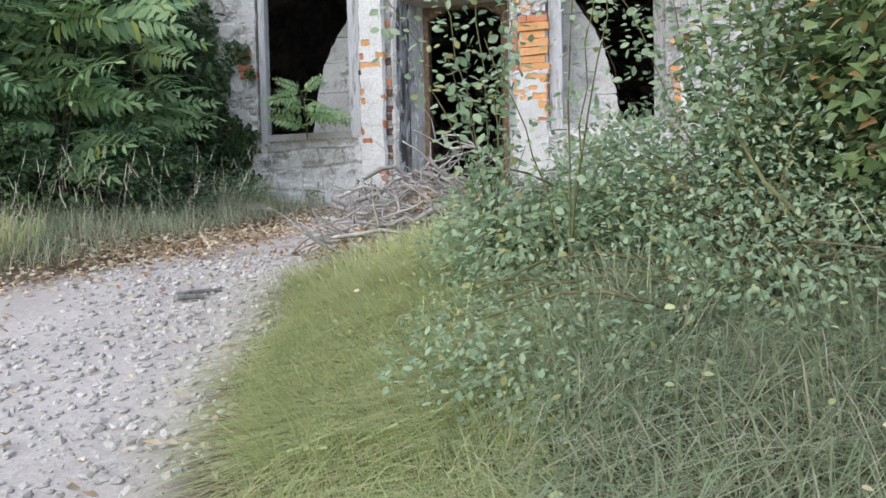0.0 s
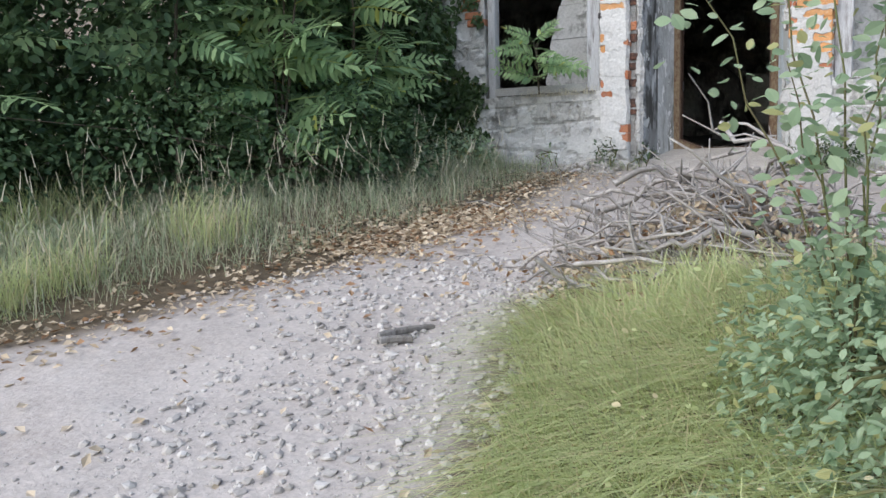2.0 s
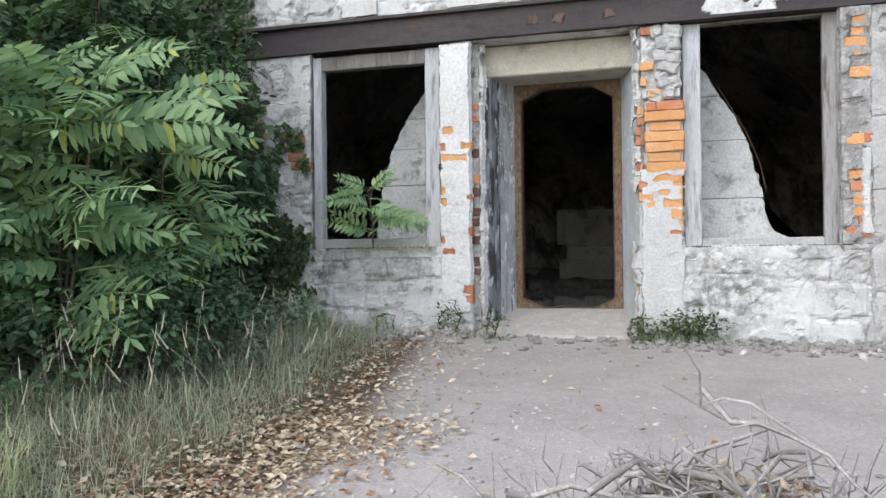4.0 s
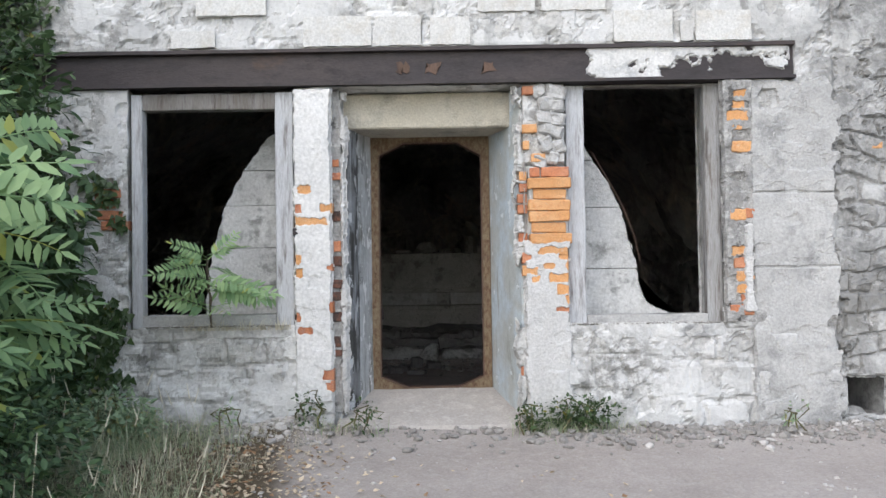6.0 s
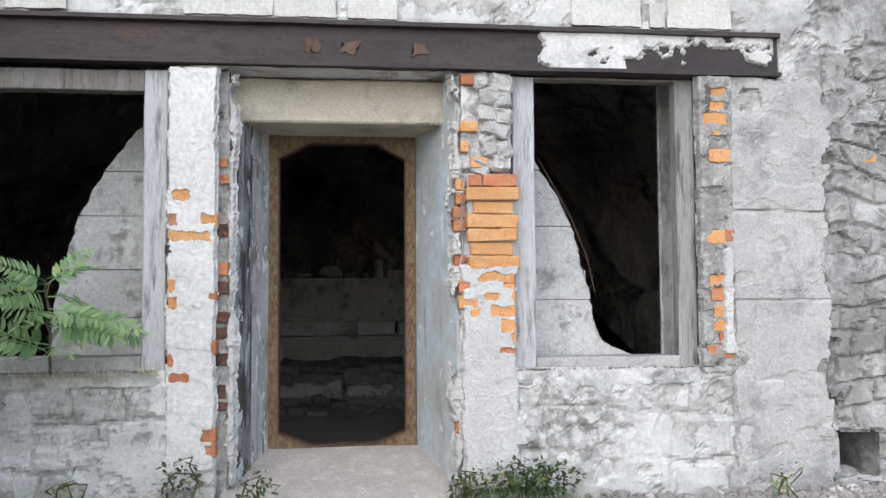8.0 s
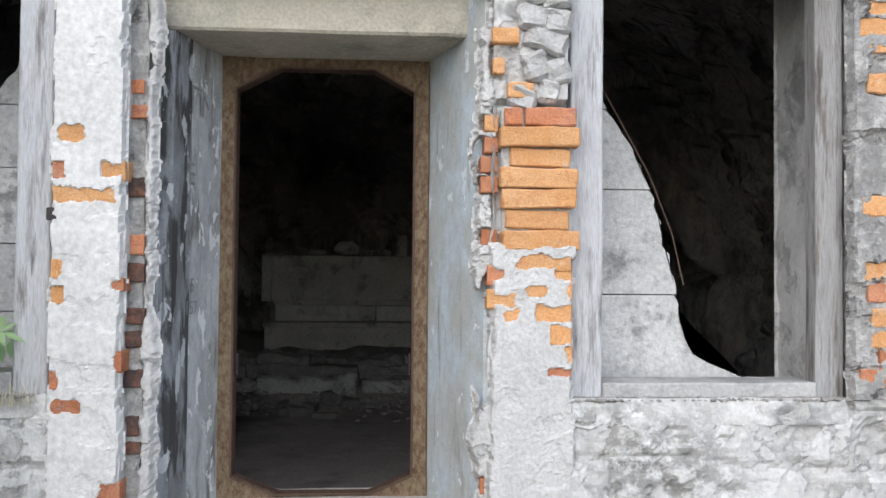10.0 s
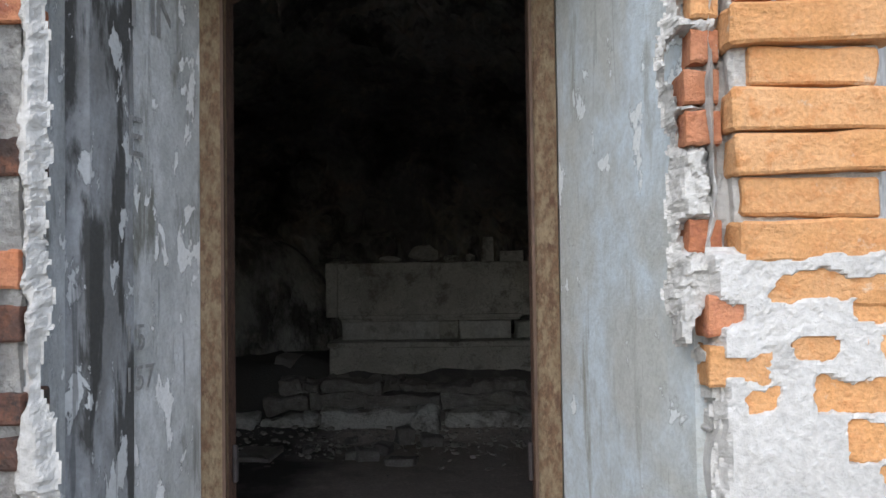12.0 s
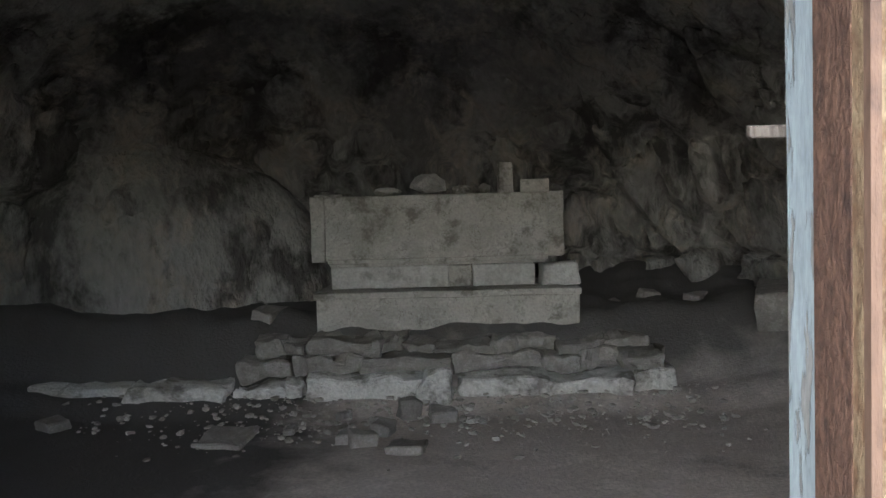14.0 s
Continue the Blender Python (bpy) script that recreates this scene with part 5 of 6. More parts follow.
n = 5200
x, y = rng.uniform(-5.4, -4.35, n), rng.uniform(7.9, 9.35, n)
ok = rng.random(n) < step_up(-0.2, 0.25, fbm(x * 2.4, y * 2.4, 0, 2, 104)) * step_up(-4.35, -4.8, x)
grass_patch("corner_grass", "lush green grass in the corner below the ivy", M_GRASS_D, x[ok], y[ok], 0.1, 0.3, 0.003, 0.007, rng, 0.9)
n = 3000
x, y = rng.uniform(-4.7, -3.3, n), rng.uniform(8.2, 9.3, n)
ok = rng.random(n) < step_up(-0.1, 0.4, fbm(x * 2.6, y * 2.6, 0, 2, 106)) * step_up(-3.3, -3.9, x)
grass_patch("short_dry_grass", "short withered grass before the wall", M_STRAW, x[ok], y[ok], 0.04, 0.13, 0.002, 0.004, rng, 1.1)
n = 260
x, y = rng.uniform(-4.6, -3.78, n), rng.uniform(9.4, 9.5, n)
v, f = blades(x, y, np.full(n, 0.765), rng.uniform(0.04, 0.14, n), rng.uniform(0.003, 0.006, n), rng, 1.0, (0, -0.5))
tagged(part("ledge_grass", fast_mesh("ledge_grass", v, f), M_STRAW), "withered grass growing along the window ledge", "grass", kind="stuff")
n = 700
x, y = rng.uniform(-1.9, 1.2, n), rng.uniform(1.5, 3.9, n)
ok = (right_of_path(x, y) > 0.1) & (np.hypot(x + 0.16, y - 0.44) > 0.6)
x, y = x[ok], y[ok]
n = len(x)
a = rng.uniform(0, 2 * np.pi, n)
axis = np.stack([np.cos(a), np.sin(a), rng.normal(0.2, 0.3, n)], 1)
v, f = strew(LEAF_V * [1.3, 1, 1], LEAF_F, np.stack([x, y, ground_z(x, y) + rng.uniform(0.05, 0.2, n)], 1), axis, np.stack([rng.normal(0, 0.4, n), rng.normal(-0.3, 0.4, n), np.ones(n)], 1), rng.uniform(0.01, 0.024, n))
tagged(part("bank_weeds", fast_mesh("bank_weeds", v, f), M_GRASS), "small round weed leaves among the bank grass", "weeds", kind="stuff")

# rough meadow beyond the bank and the thicket
n = 30000
x, y = np.concatenate([rng.uniform(1.2, 9, n // 2), rng.uniform(-12, -4.6, n // 2)]), np.concatenate([rng.uniform(-4, 5.0, n // 2), rng.uniform(-4, 4.6, n // 2)])
ok = (left_of_path(x, y) > 0.4) | (x > 0)
grass_patch("meadow_grass", "rough meadow grass on the banks either side of the track", M_GRASS_D, x[ok], y[ok], 0.15, 0.4, 0.008, 0.018, rng, 0.9)

# tall seed stalks
pieces = []
for i in range(170):
    x0, y0 = rng.uniform(-5.3, -3.75), rng.uniform(3.4, 8.4)
    if left_of_path(x0, y0) < 0.35:
        continue
    h = rng.uniform(0.2, 0.6)
    lx, ly = rng.normal(0, 0.13, 2)
    z0 = float(ground_z(x0, y0))
    pts = [(x0 + lx * t * t, y0 + ly * t * t, z0 + h * t) for t in (0, 0.35, 0.7, 1.0)]
    pieces.append(tube(pts, 0.0012, 0.0008, 3))
    top = np.array(pts[-1])
    dx = np.array([lx, ly, 0.5]) * 0.07 / 0.5
    pieces.append(tube([top - dx * 0.3, top + dx * 0.3, top + dx], 0.0045, 0.0015, 4))
v, f = gather(pieces)
tagged(part("seed_stalks", fast_mesh("seed_stalks", v, f), M_STRAW), "tall dry grass stalks with pale seed heads", "grass", kind="stuff")

# fallen leaves
n = 13000
y = rng.uniform(2.2, 8.9, n)
x = np.interp(y, EDGE_L[:, 1], EDGE_L[:, 0]) + rng.normal(-0.08, 0.3, n) + 0.2 * fbm(y * 1.5, 0, 0, 2, 93)
keep_ = rng.random(n) < np.where((y > 5.0) & (y < 6.6), 0.9, 0.2)
x, y = x[keep_], y[keep_]
x = np.concatenate([x, rng.uniform(-3.4, -1.4, 260), rng.normal(-1.35, 0.4, 700), rng.uniform(-1.6, 0.8, 500)])
y = np.concatenate([y, rng.uniform(2.0, 8.5, 260), rng.normal(4.75, 0.3, 700), rng.uniform(1.8, 4.0, 500)])
n = len(x)
a = rng.uniform(0, 2 * np.pi, n)
axis = np.stack([np.cos(a), np.sin(a), rng.normal(0, 0.25, n)], 1)
up = np.stack([rng.normal(0, 0.5, n), rng.normal(0, 0.5, n), np.ones(n)], 1)
v, f = strew(DRY_V, DRY_F, np.stack([x, y, ground_z(x, y) + rng.uniform(0.004, 0.03, n)], 1), axis, up, rng.uniform(0.022, 0.056, n))
tagged(part("fallen_leaves", fast_mesh("fallen_leaves", v, f), M_DRYLEAF), "curled brown and tan fallen leaves along the track", "leaves", kind="stuff")


def frond(pairs, seed):
    """A feathery compound leaf, one metre long along y, arching down."""
    rg = np.random.default_rng(seed)
    arch = lambda t: np.array([0.04 * math.sin(3 * t + seed), t, 0.18 * t - 0.34 * t * t])
    out = []
    rib = np.array([arch(t) for t in np.linspace(0, 1, 7)])
    rv, rf = tube(rib, 0.011, 0.004, 3)
    out.append((rv, np.concatenate([rf[:, [0, 1, 2]], rf[:, [0, 2, 3]]])))
    for i in range(pairs):
        t = 0.2 + 0.78 * i / (pairs - 1)
        ln = 0.215 * (0.6 + 0.75 * math.sin(math.pi * min(1, 0.25 + 0.7 * t))) * rg.uniform(0.85, 1.1)
        for sd in (-1, 1):
            ax = np.array([[sd * 1.0, 0.55 + rg.normal(0, 0.12), -0.25 + rg.normal(0, 0.15)]])
            out.append(strew(SLIM_V * [1.3, 1, 1], SLIM_F, arch(t)[None], ax, np.array([[0, 0, 1.0]]), np.array([ln])))
    out.append(strew(SLIM_V, SLIM_F, arch(1.0)[None], np.array([[0.1, 1, -0.4]]), np.array([[0, 0, 1.0]]), np.array([0.2])))
    return gather(out)


FRONDS = [frond(9, 1), frond(11, 2), frond(8, 3)]


def heaven_tree(x0, y0, height, stems, fronds, seed, size=(0.5, 0.85), label="", reach=1.0, base_z=None):
    """A young many-stemmed tree with whorls of feathery leaves."""
    rg = np.random.default_rng(seed)
    z0 = float(ground_z(x0, y0)) if base_z is None else base_z
    ob = thing("young_tree", label, "tree", (x0, y0, z0), group="young trees by the wall")
    places, axes, sizes = [], [], []
    for s in range(stems):
        a = rg.uniform(0, 2 * np.pi)
        h = height * rg.uniform(0.7, 1.0)
        off = np.array([math.cos(a), math.sin(a)]) * rg.uniform(0.05, 0.3) * reach
        pts = np.array([[off[0] * (t ** 1.4) * 2, off[1] * (t ** 1.4) * 2, h * t] for t in np.linspace(0, 1, 8)])
        pts[:, :2] += rg.normal(0, 0.015, (8, 2)) * np.linspace(0, 1, 8)[:, None]
        v, f = tube(pts, 0.011 * height ** 0.5, 0.005, 6)
        part("trunk" if s == 0 else "limb", fast_mesh("stem", v, f, True), M_BARK, ob)
        k = fronds // stems
        tt = 1 - rg.random(k) ** 1.15 * 0.8
        for t in tt:
            p = np.array([np.interp(t, np.linspace(0, 1, 8), pts[:, i]) for i in range(3)])
            b_a = rg.uniform(0, 2 * np.pi)
            places.append(p)
            axes.append([math.cos(b_a) + 0.35, math.sin(b_a) - 0.35, rg.uniform(-0.3, 0.5) + 0.4 * (t > 0.93)])
            sizes.append(rg.uniform(*size) * (1.0 if t < 0.93 else 0.75))
    places, axes, sizes = np.array(places), np.array(axes), np.array(sizes)
    kind_ = rg.integers(0, 3, len(places))
    out = [strew(*FRONDS[k], places[kind_ == k], axes[kind_ == k], np.tile([0.35, -0.75, 0.75], ((kind_ == k).sum(), 1)) + rg.normal(0, 0.3, ((kind_ == k).sum(), 3)), sizes[kind_ == k]) for k in range(3) if (kind_ == k).any()]
    v, f = gather(out)
    part("crown", fast_mesh("crown", v, f), M_AILANTHUS, ob, "feathery green compound leaves")
    return ob


HT = "young many-stemmed tree with feathery green compound leaves in the thicket"
for i, (x0, y0, h, st, fr) in enumerate([(-5.2, 7.4, 2.1, 3, 44), (-5.3, 6.5, 2.4, 3, 60), (-5.6, 5.7, 2.6, 2, 10), (-6.3, 8.3, 2.9, 3, 40), (-5.9, 7.3, 3.4, 4, 60), (-6.3, 4.6, 2.2, 2, 8),
                                         (-6.4, 6.3, 3.4, 2, 14), (-6.4, 8.6, 3.8, 3, 50), (-6.8, 7.8, 4.0, 3, 50)]):
    heaven_tree(x0, y0, h, st, fr, 400 + i, label=HT, reach=0.8)
heaven_tree(-4.38, 9.42, 0.6, 2, 16, 433, (0.36, 0.56), "feathery seedling rooted on the crumbling window ledge", 0.4, 0.79)


def leaf_mass(name, label, category, boxes, n, size, mat, seed, tv=LEAF_V, tf=LEAF_F, droop=0.3, stems=6, hollow=0.25, at=None, stem_mat=None):
    """A bush: stems and a cloud of small leaves gathered in lumps, with gaps. boxes: (centre, radii)."""
    rg = np.random.default_rng(seed)
    cs = np.array([c for c, _ in boxes], float)
    rs = np.array([r_ for _, r_ in boxes], float)
    base = np.array(at if at is not None else (cs[0, 0], cs[0, 1], float(ground_z(cs[0, 0], cs[0, 1]))))
    ob = thing(name, label, category, tuple(base))
    k = rg.choice(len(boxes), n * 2, p=rs.prod(1) / rs.prod(1).sum())
    d = rg.normal(size=(n * 2, 3))
    d /= np.linalg.norm(d, axis=1)[:, None]
    rad = hollow + (1 - hollow) * rg.random(n * 2) ** 0.5
    p = cs[k] + d * rs[k] * rad[:, None]
    gap = fbm(p[:, 0] * 3.2, p[:, 1] * 3.2, p[:, 2] * 3.2, 3, seed)
    ok = (gap > -0.12) & (p[:, 2] > ground_z(p[:, 0], p[:, 1]) + 0.02)
    p, d = p[ok][:n], d[ok][:n]
    m = len(p)
    axis = d * [1, 1, 0.6] + rg.normal(0, 0.6, (m, 3)) - [0, 0, droop]
    up = d * 0.6 + rg.normal(0, 0.35, (m, 3)) + [0, 0, 0.8]
    v, f = strew(tv, tf, p - base, axis, up, rg.uniform(size[0], size[1], m))
    part("foliage", fast_mesh("foliage", v, f), mat, ob)
    for s in range(stems):
        j = rg.integers(len(p))
        top = p[j] - base
        q = np.array([0, 0, 0]) + np.append(rg.normal(0, 0.08, 2), -0.02)
        pts = [q + (top - q) * t + np.append(rg.normal(0, 0.04, 2), 0.12 * math.sin(math.pi * t)) * (0 < t < 1) for t in np.linspace(0, 1, 6)]
        sv, sf = tube(pts, 0.008, 0.002, 5)
        part("stem", fast_mesh("stem", sv, sf, True), stem_mat or M_STEM, ob)
    return ob


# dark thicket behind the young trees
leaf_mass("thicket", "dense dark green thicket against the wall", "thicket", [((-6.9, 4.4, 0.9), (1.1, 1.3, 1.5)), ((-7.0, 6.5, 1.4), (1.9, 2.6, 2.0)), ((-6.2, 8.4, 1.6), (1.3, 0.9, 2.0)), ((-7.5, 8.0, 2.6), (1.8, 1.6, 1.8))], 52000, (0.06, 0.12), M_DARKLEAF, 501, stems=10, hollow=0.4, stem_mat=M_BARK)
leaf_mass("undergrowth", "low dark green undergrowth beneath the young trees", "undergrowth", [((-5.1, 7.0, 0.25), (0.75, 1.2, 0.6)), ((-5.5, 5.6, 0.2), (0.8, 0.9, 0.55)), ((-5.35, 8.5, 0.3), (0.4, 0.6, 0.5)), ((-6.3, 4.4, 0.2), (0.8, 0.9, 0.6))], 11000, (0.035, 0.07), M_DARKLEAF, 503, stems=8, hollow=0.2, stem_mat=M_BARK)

# ivy on the wall
rg = np.random.default_rng(77)
n = 46000
x, z = rg.uniform(-9.0, -4.85, n), rg.uniform(0.0, 4.6, n)
edge = -5.12 + 0.2 * fbm(z * 2.6, 0.3, 0, 3, 78) - 0.38 * step_up(0.9, 1.7, z) - 0.12 * step_up(2.0, 2.6, z)
dens = fbm(x * 2.5, z * 2.5, 0, 3, 79)
ok = (x < edge) & (rg.random(n) < 0.35 + step_up(0.0, 0.8, edge - x) * 0.65 + 0.5 * dens)
ok |= (x < edge + 0.42) & (x < -4.98) & (z < 2.0) & (dens > 0.02) & (rg.random(n) < 0.4)
x, z = x[ok], z[ok]
p = np.stack([x, FRONT - 0.02 - 0.14 * rg.random(len(x)) * step_up(0, 0.6, edge[ok] - x), z], 1)
axis = np.stack([rg.normal(0, 0.6, len(x)), rg.normal(-0.35, 0.2, len(x)), rg.normal(-0.8, 0.4, len(x))], 1)
up = np.stack([rg.normal(0, 0.3, len(x)), np.full(len(x), -1.0), rg.normal(0.3, 0.3, len(x))], 1)
v, f = strew(IVY_V, IVY_F, p, axis, up, rg.uniform(0.04, 0.085, len(x)))
ivy = thing("ivy", "dark ivy climbing the whitewashed wall", "ivy", (-5.6, FRONT, 0.0))
part("foliage", fast_mesh("foliage", v - np.array([-5.6, FRONT, 0]), f), M_IVY, ivy)
for i in range(7):
    xs_ = -5.75 - 0.33 * i
    pts = [(xs_ + 0.12 * math.sin(3 * t + i) + 5.6, -0.02, 3.4 * t) for t in np.linspace(0, 1, 12)]
    part("vine", fast_mesh("vine", *tube(pts, 0.012, 0.004, 5), True), M_BARK, ivy)

# bushes at the start of the track
leaf_mass("bramble_bush", "pale green bramble bush overhanging the bank", "bush", [((0.0, 2.75, -0.38), (0.55, 0.55, 0.3)), ((-0.35, 2.95, -0.4), (0.5, 0.45, 0.25)), ((-0.5, 2.35, -0.52), (0.45, 0.4, 0.2)), ((-0.05, 3.0, -0.1), (0.45, 0.4, 0.35)), ((-0.42, 3.05, -0.2), (0.25, 0.3, 0.28)), ((-0.7, 2.9, -0.5), (0.35, 0.35, 0.16))], 26000, (0.009, 0.026), M_BUSH, 511, stems=60, hollow=0.05)
leaf_mass("ivy_bush", "ivy-covered bush with yellowing leaves", "bush", [((0.55, 3.1, 0.2), (0.55, 0.6, 0.6)), ((0.62, 3.3, 0.75), (0.6, 0.6, 0.45)), ((0.3, 3.4, 0.3), (0.35, 0.4, 0.4)), ((0.55, 2.8, -0.15), (0.4, 0.4, 0.4)), ((0.1, 3.2, 0.3), (0.32, 0.3, 0.42))], 10500, (0.028, 0.055), M_YELLOWLEAF, 513, IVY_V, IVY_F, stems=22, hollow=0.3)
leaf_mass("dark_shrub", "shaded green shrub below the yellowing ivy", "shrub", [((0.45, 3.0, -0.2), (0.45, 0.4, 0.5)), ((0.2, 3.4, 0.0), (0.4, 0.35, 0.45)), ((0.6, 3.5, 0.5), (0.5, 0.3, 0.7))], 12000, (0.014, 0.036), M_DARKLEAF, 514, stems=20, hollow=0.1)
leaf_mass("low_shrub", "small grey-green shrub beside the brushwood", "shrub", [((-0.45, 3.75, -0.25), (0.4, 0.4, 0.25)), ((0.1, 3.9, -0.1), (0.5, 0.4, 0.3))], 4200, (0.012, 0.03), M_BUSH, 515, stems=20, hollow=0.15)
rng = np.random.default_rng(131)
n = 900
x, y = rng.normal(0.5, 0.1, n), rng.normal(2.3, 0.2, n)
v, f = blades(x, y, ground_z(x, y) + rng.uniform(0, 0.35, n), rng.uniform(0.15, 0.4, n), rng.uniform(0.0012, 0.003, n), rng, 1.3, (-0.3, -0.3))
tagged(part("withered_grass", fast_mesh("withered_grass", v, f), M_STRAW), "withered tan grass hanging through the bushes", "grass", kind="stuff")


def sapling(name, label, x0, y0, stems, seed, mat, size=(0.025, 0.05), per=80):
    """Thin arching stems set with small oval leaves. stems: tips relative to the base."""
    rg = np.random.default_rng(seed)
    z0 = float(ground_z(x0, y0))
    ob = thing(name, label, "sapling", (x0, y0, z0))
    out = []
    for tip in stems:
        tip = np.array(tip, float)
        t = np.linspace(0, 1, 10)
        pts = t[:, None] ** np.array([1.5, 1.5, 0.9]) * tip + rg.normal(0, 0.012, (10, 3)) * t[:, None]
        part("stem", fast_mesh("stem", *tube(pts, 0.0035, 0.0012, 5), True), M_STEM, ob)
        tt = rg.uniform(0.3, 1.0, per)
        p = np.stack([np.interp(tt, t, pts[:, i]) for i in range(3)], 1) + rg.normal(0, 0.05, (per, 3))
        axis = rg.normal(0, 1, (per, 3)) * [1, 1, 0.5]
        out.append(strew(LEAF_V * [1.25, 1, 1], LEAF_F, p, axis, rg.normal(0, 0.4, (per, 3)) + [0, -0.4, 0.8], rg.uniform(*size, per)))
    v, f = gather(out)
    part("foliage", fast_mesh("foliage", v, f), mat, ob)
    return ob


sapling("sapling", "slender sapling with pale oval leaves on arching stems", -0.5, 2.75, [(-0.2, -0.05, 0.75), (0.02, 0.0, 1.2), (0.1, -0.1, 0.9), (0.2, 0.0, 1.15)], 601, M_BUSH, (0.014, 0.032), 60)
sapling("sapling", "slender sapling with pale oval leaves among dry stems", -0.1, 2.9, [(0.05, -0.1, 1.1), (-0.2, 0.1, 1.05), (0.2, 0.0, 1.2), (0.35, -0.1, 1.0), (-0.1, -0.1, 1.25), (-0.3, 0.05, 0.9), (0.12, 0.1, 0.95), (0.28, 0.1, 1.25), (-0.02, 0.12, 0.8)], 603, M_BUSH, (0.014, 0.034), 220)
sapling("sapling", "leafy sapling with many small pale leaves", -0.78, 3.1, [(-0.34, -0.1, 1.0), (-0.22, 0.02, 1.1), (-0.08, 0.05, 1.25), (0.05, 0.1, 1.1), (-0.12, -0.12, 0.75), (0.06, -0.05, 0.9)], 605, M_BUSH, (0.02, 0.042), 85)
leaf_mass("leafy_shrub", "grey-green leafy shrub at the edge of the bank", "shrub", [((-0.6, 3.0, -0.2), (0.32, 0.35, 0.33)), ((-0.78, 3.2, -0.27), (0.28, 0.3, 0.28)), ((-0.42, 3.2, -0.15), (0.3, 0.35, 0.35))], 9500, (0.012, 0.034), M_BUSH, 517, stems=14, hollow=0.1)
leaf_mass("weed_clump", "fresh green weeds at the foot of the ivy", "weed", [((-4.9, 8.75, 0.14), (0.35, 0.3, 0.3)), ((-5.2, 8.3, 0.15), (0.4, 0.3, 0.35))], 2200, (0.025, 0.06), M_BUSH, 519, stems=6, hollow=0.0)
for i, (x0, y0, n_) in enumerate([(-1.6, 9.3, 800), (-1.95, 9.28, 120), (0.02, 9.2, 60), (-3.62, 9.28, 90), (-3.2, 9.25, 80), (-4.25, 9.3, 60)]):
    z0 = float(ground_z(x0, y0))
    leaf_mass("weed", "small green weed at the foot of the wall", "weed", [((x0, y0, z0 + 0.1), (0.4 if i == 0 else 0.13, 0.12, 0.17))], n_, (0.02, 0.05), M_BUSH if i in (2, 5) else M_IVY, 620 + i, stems=4, hollow=0.0)

# brushwood heap
rg = np.random.default_rng(88)
heap = thing("brushwood_heap", "heap of bare grey dead branches and twigs", "brushwood", (-1.35, 4.75, float(ground_z(-1.35, 4.75))))
for i in range(230):
    a = rg.uniform(0, 2 * np.pi)
    ln = rg.uniform(0.2, 0.8)
    c = np.array([rg.normal(0, 0.36), rg.normal(0, 0.26), 0])
    c[2] = 0.03 + rg.uniform(0, 0.46) * math.exp(-(c[0] ** 2 / 0.3 + c[1] ** 2 / 0.2))
    d = np.array([math.cos(a), 0.7 * math.sin(a), rg.normal(0.1, 0.28)])
    kink = np.cumsum(rg.normal(0, 0.045, (7, 3)), 0)
    pts = [c + d * (t - 0.5) * ln + kink[k] * 0.7 for k, t in enumerate(np.linspace(0, 1, 7))]
    pts = [np.array([q[0], q[1], max(q[2], 0.012)]) for q in pts]
    r0 = 0.003 + 0.013 * rg.random() ** 1.6
    tv_, tf_ = tube(pts, r0, r0 * 0.35, 5)
    extra = [(tv_, tf_)]
    for s in range(rg.integers(1, 4)):
        k = rg.integers(2, 6)
        e = pts[k] + rg.normal(0, 0.09, 3) + np.array([0, 0, 0.05])
        e[2] = max(e[2], 0.01)
        extra.append(tube([pts[k], (pts[k] + e) / 2 + rg.normal(0, 0.015, 3), e], r0 * 0.6, 0.002, 4))
    part("branch", fast_mesh("branch", *gather(extra), True), M_TWIG, heap)
n = 3200
hx, hy = rg.normal(0, 0.36, n), rg.normal(0, 0.25, n)
hz = 0.02 + rg.uniform(0, 0.4, n) * np.exp(-(hx ** 2 / 0.3 + hy ** 2 / 0.2))
part("dead_leaves", fast_mesh("dead_leaves", *strew(DRY_V, DRY_F, np.stack([hx, hy, hz], 1), rg.normal(0, 1, (n, 3)), rg.normal(0, 1, (n, 3)), rg.uniform(0.02, 0.048, n))), M_DRYLEAF, heap, "withered brown leaves")
for i in range(16):
    x0, y0 = rg.normal(0, 0.4), rg.normal(0.15, 0.25)
    h = rg.uniform(0.15, 0.3)
    pts = [(x0 + 0.08 * math.sin(4 * t + i) * t, y0, h * t) for t in np.linspace(0, 1, 6)]
    part("twig", fast_mesh("twig", *tube(pts, 0.005, 0.0015, 4), True), M_TWIG, heap)

for i, (x0, y0, rz, ln, w_) in enumerate([(-2.36, 3.9, 62, 0.24, 0.02), (-2.34, 3.8, 40, 0.12, 0.036)]):
    ob = part("driftwood_piece", bm_mesh("driftwood_piece", rough_box(ln, w_, 0.024, 0.006, 0.01, 2, i + 3, 9)), M_WOOD_D, None, "", pose(x0, y0, float(ground_z(x0, y0)) + 0.02, 3, -3, rz))
    tagged(ob, "dark broken piece of wood lying on the gravel", "wood")

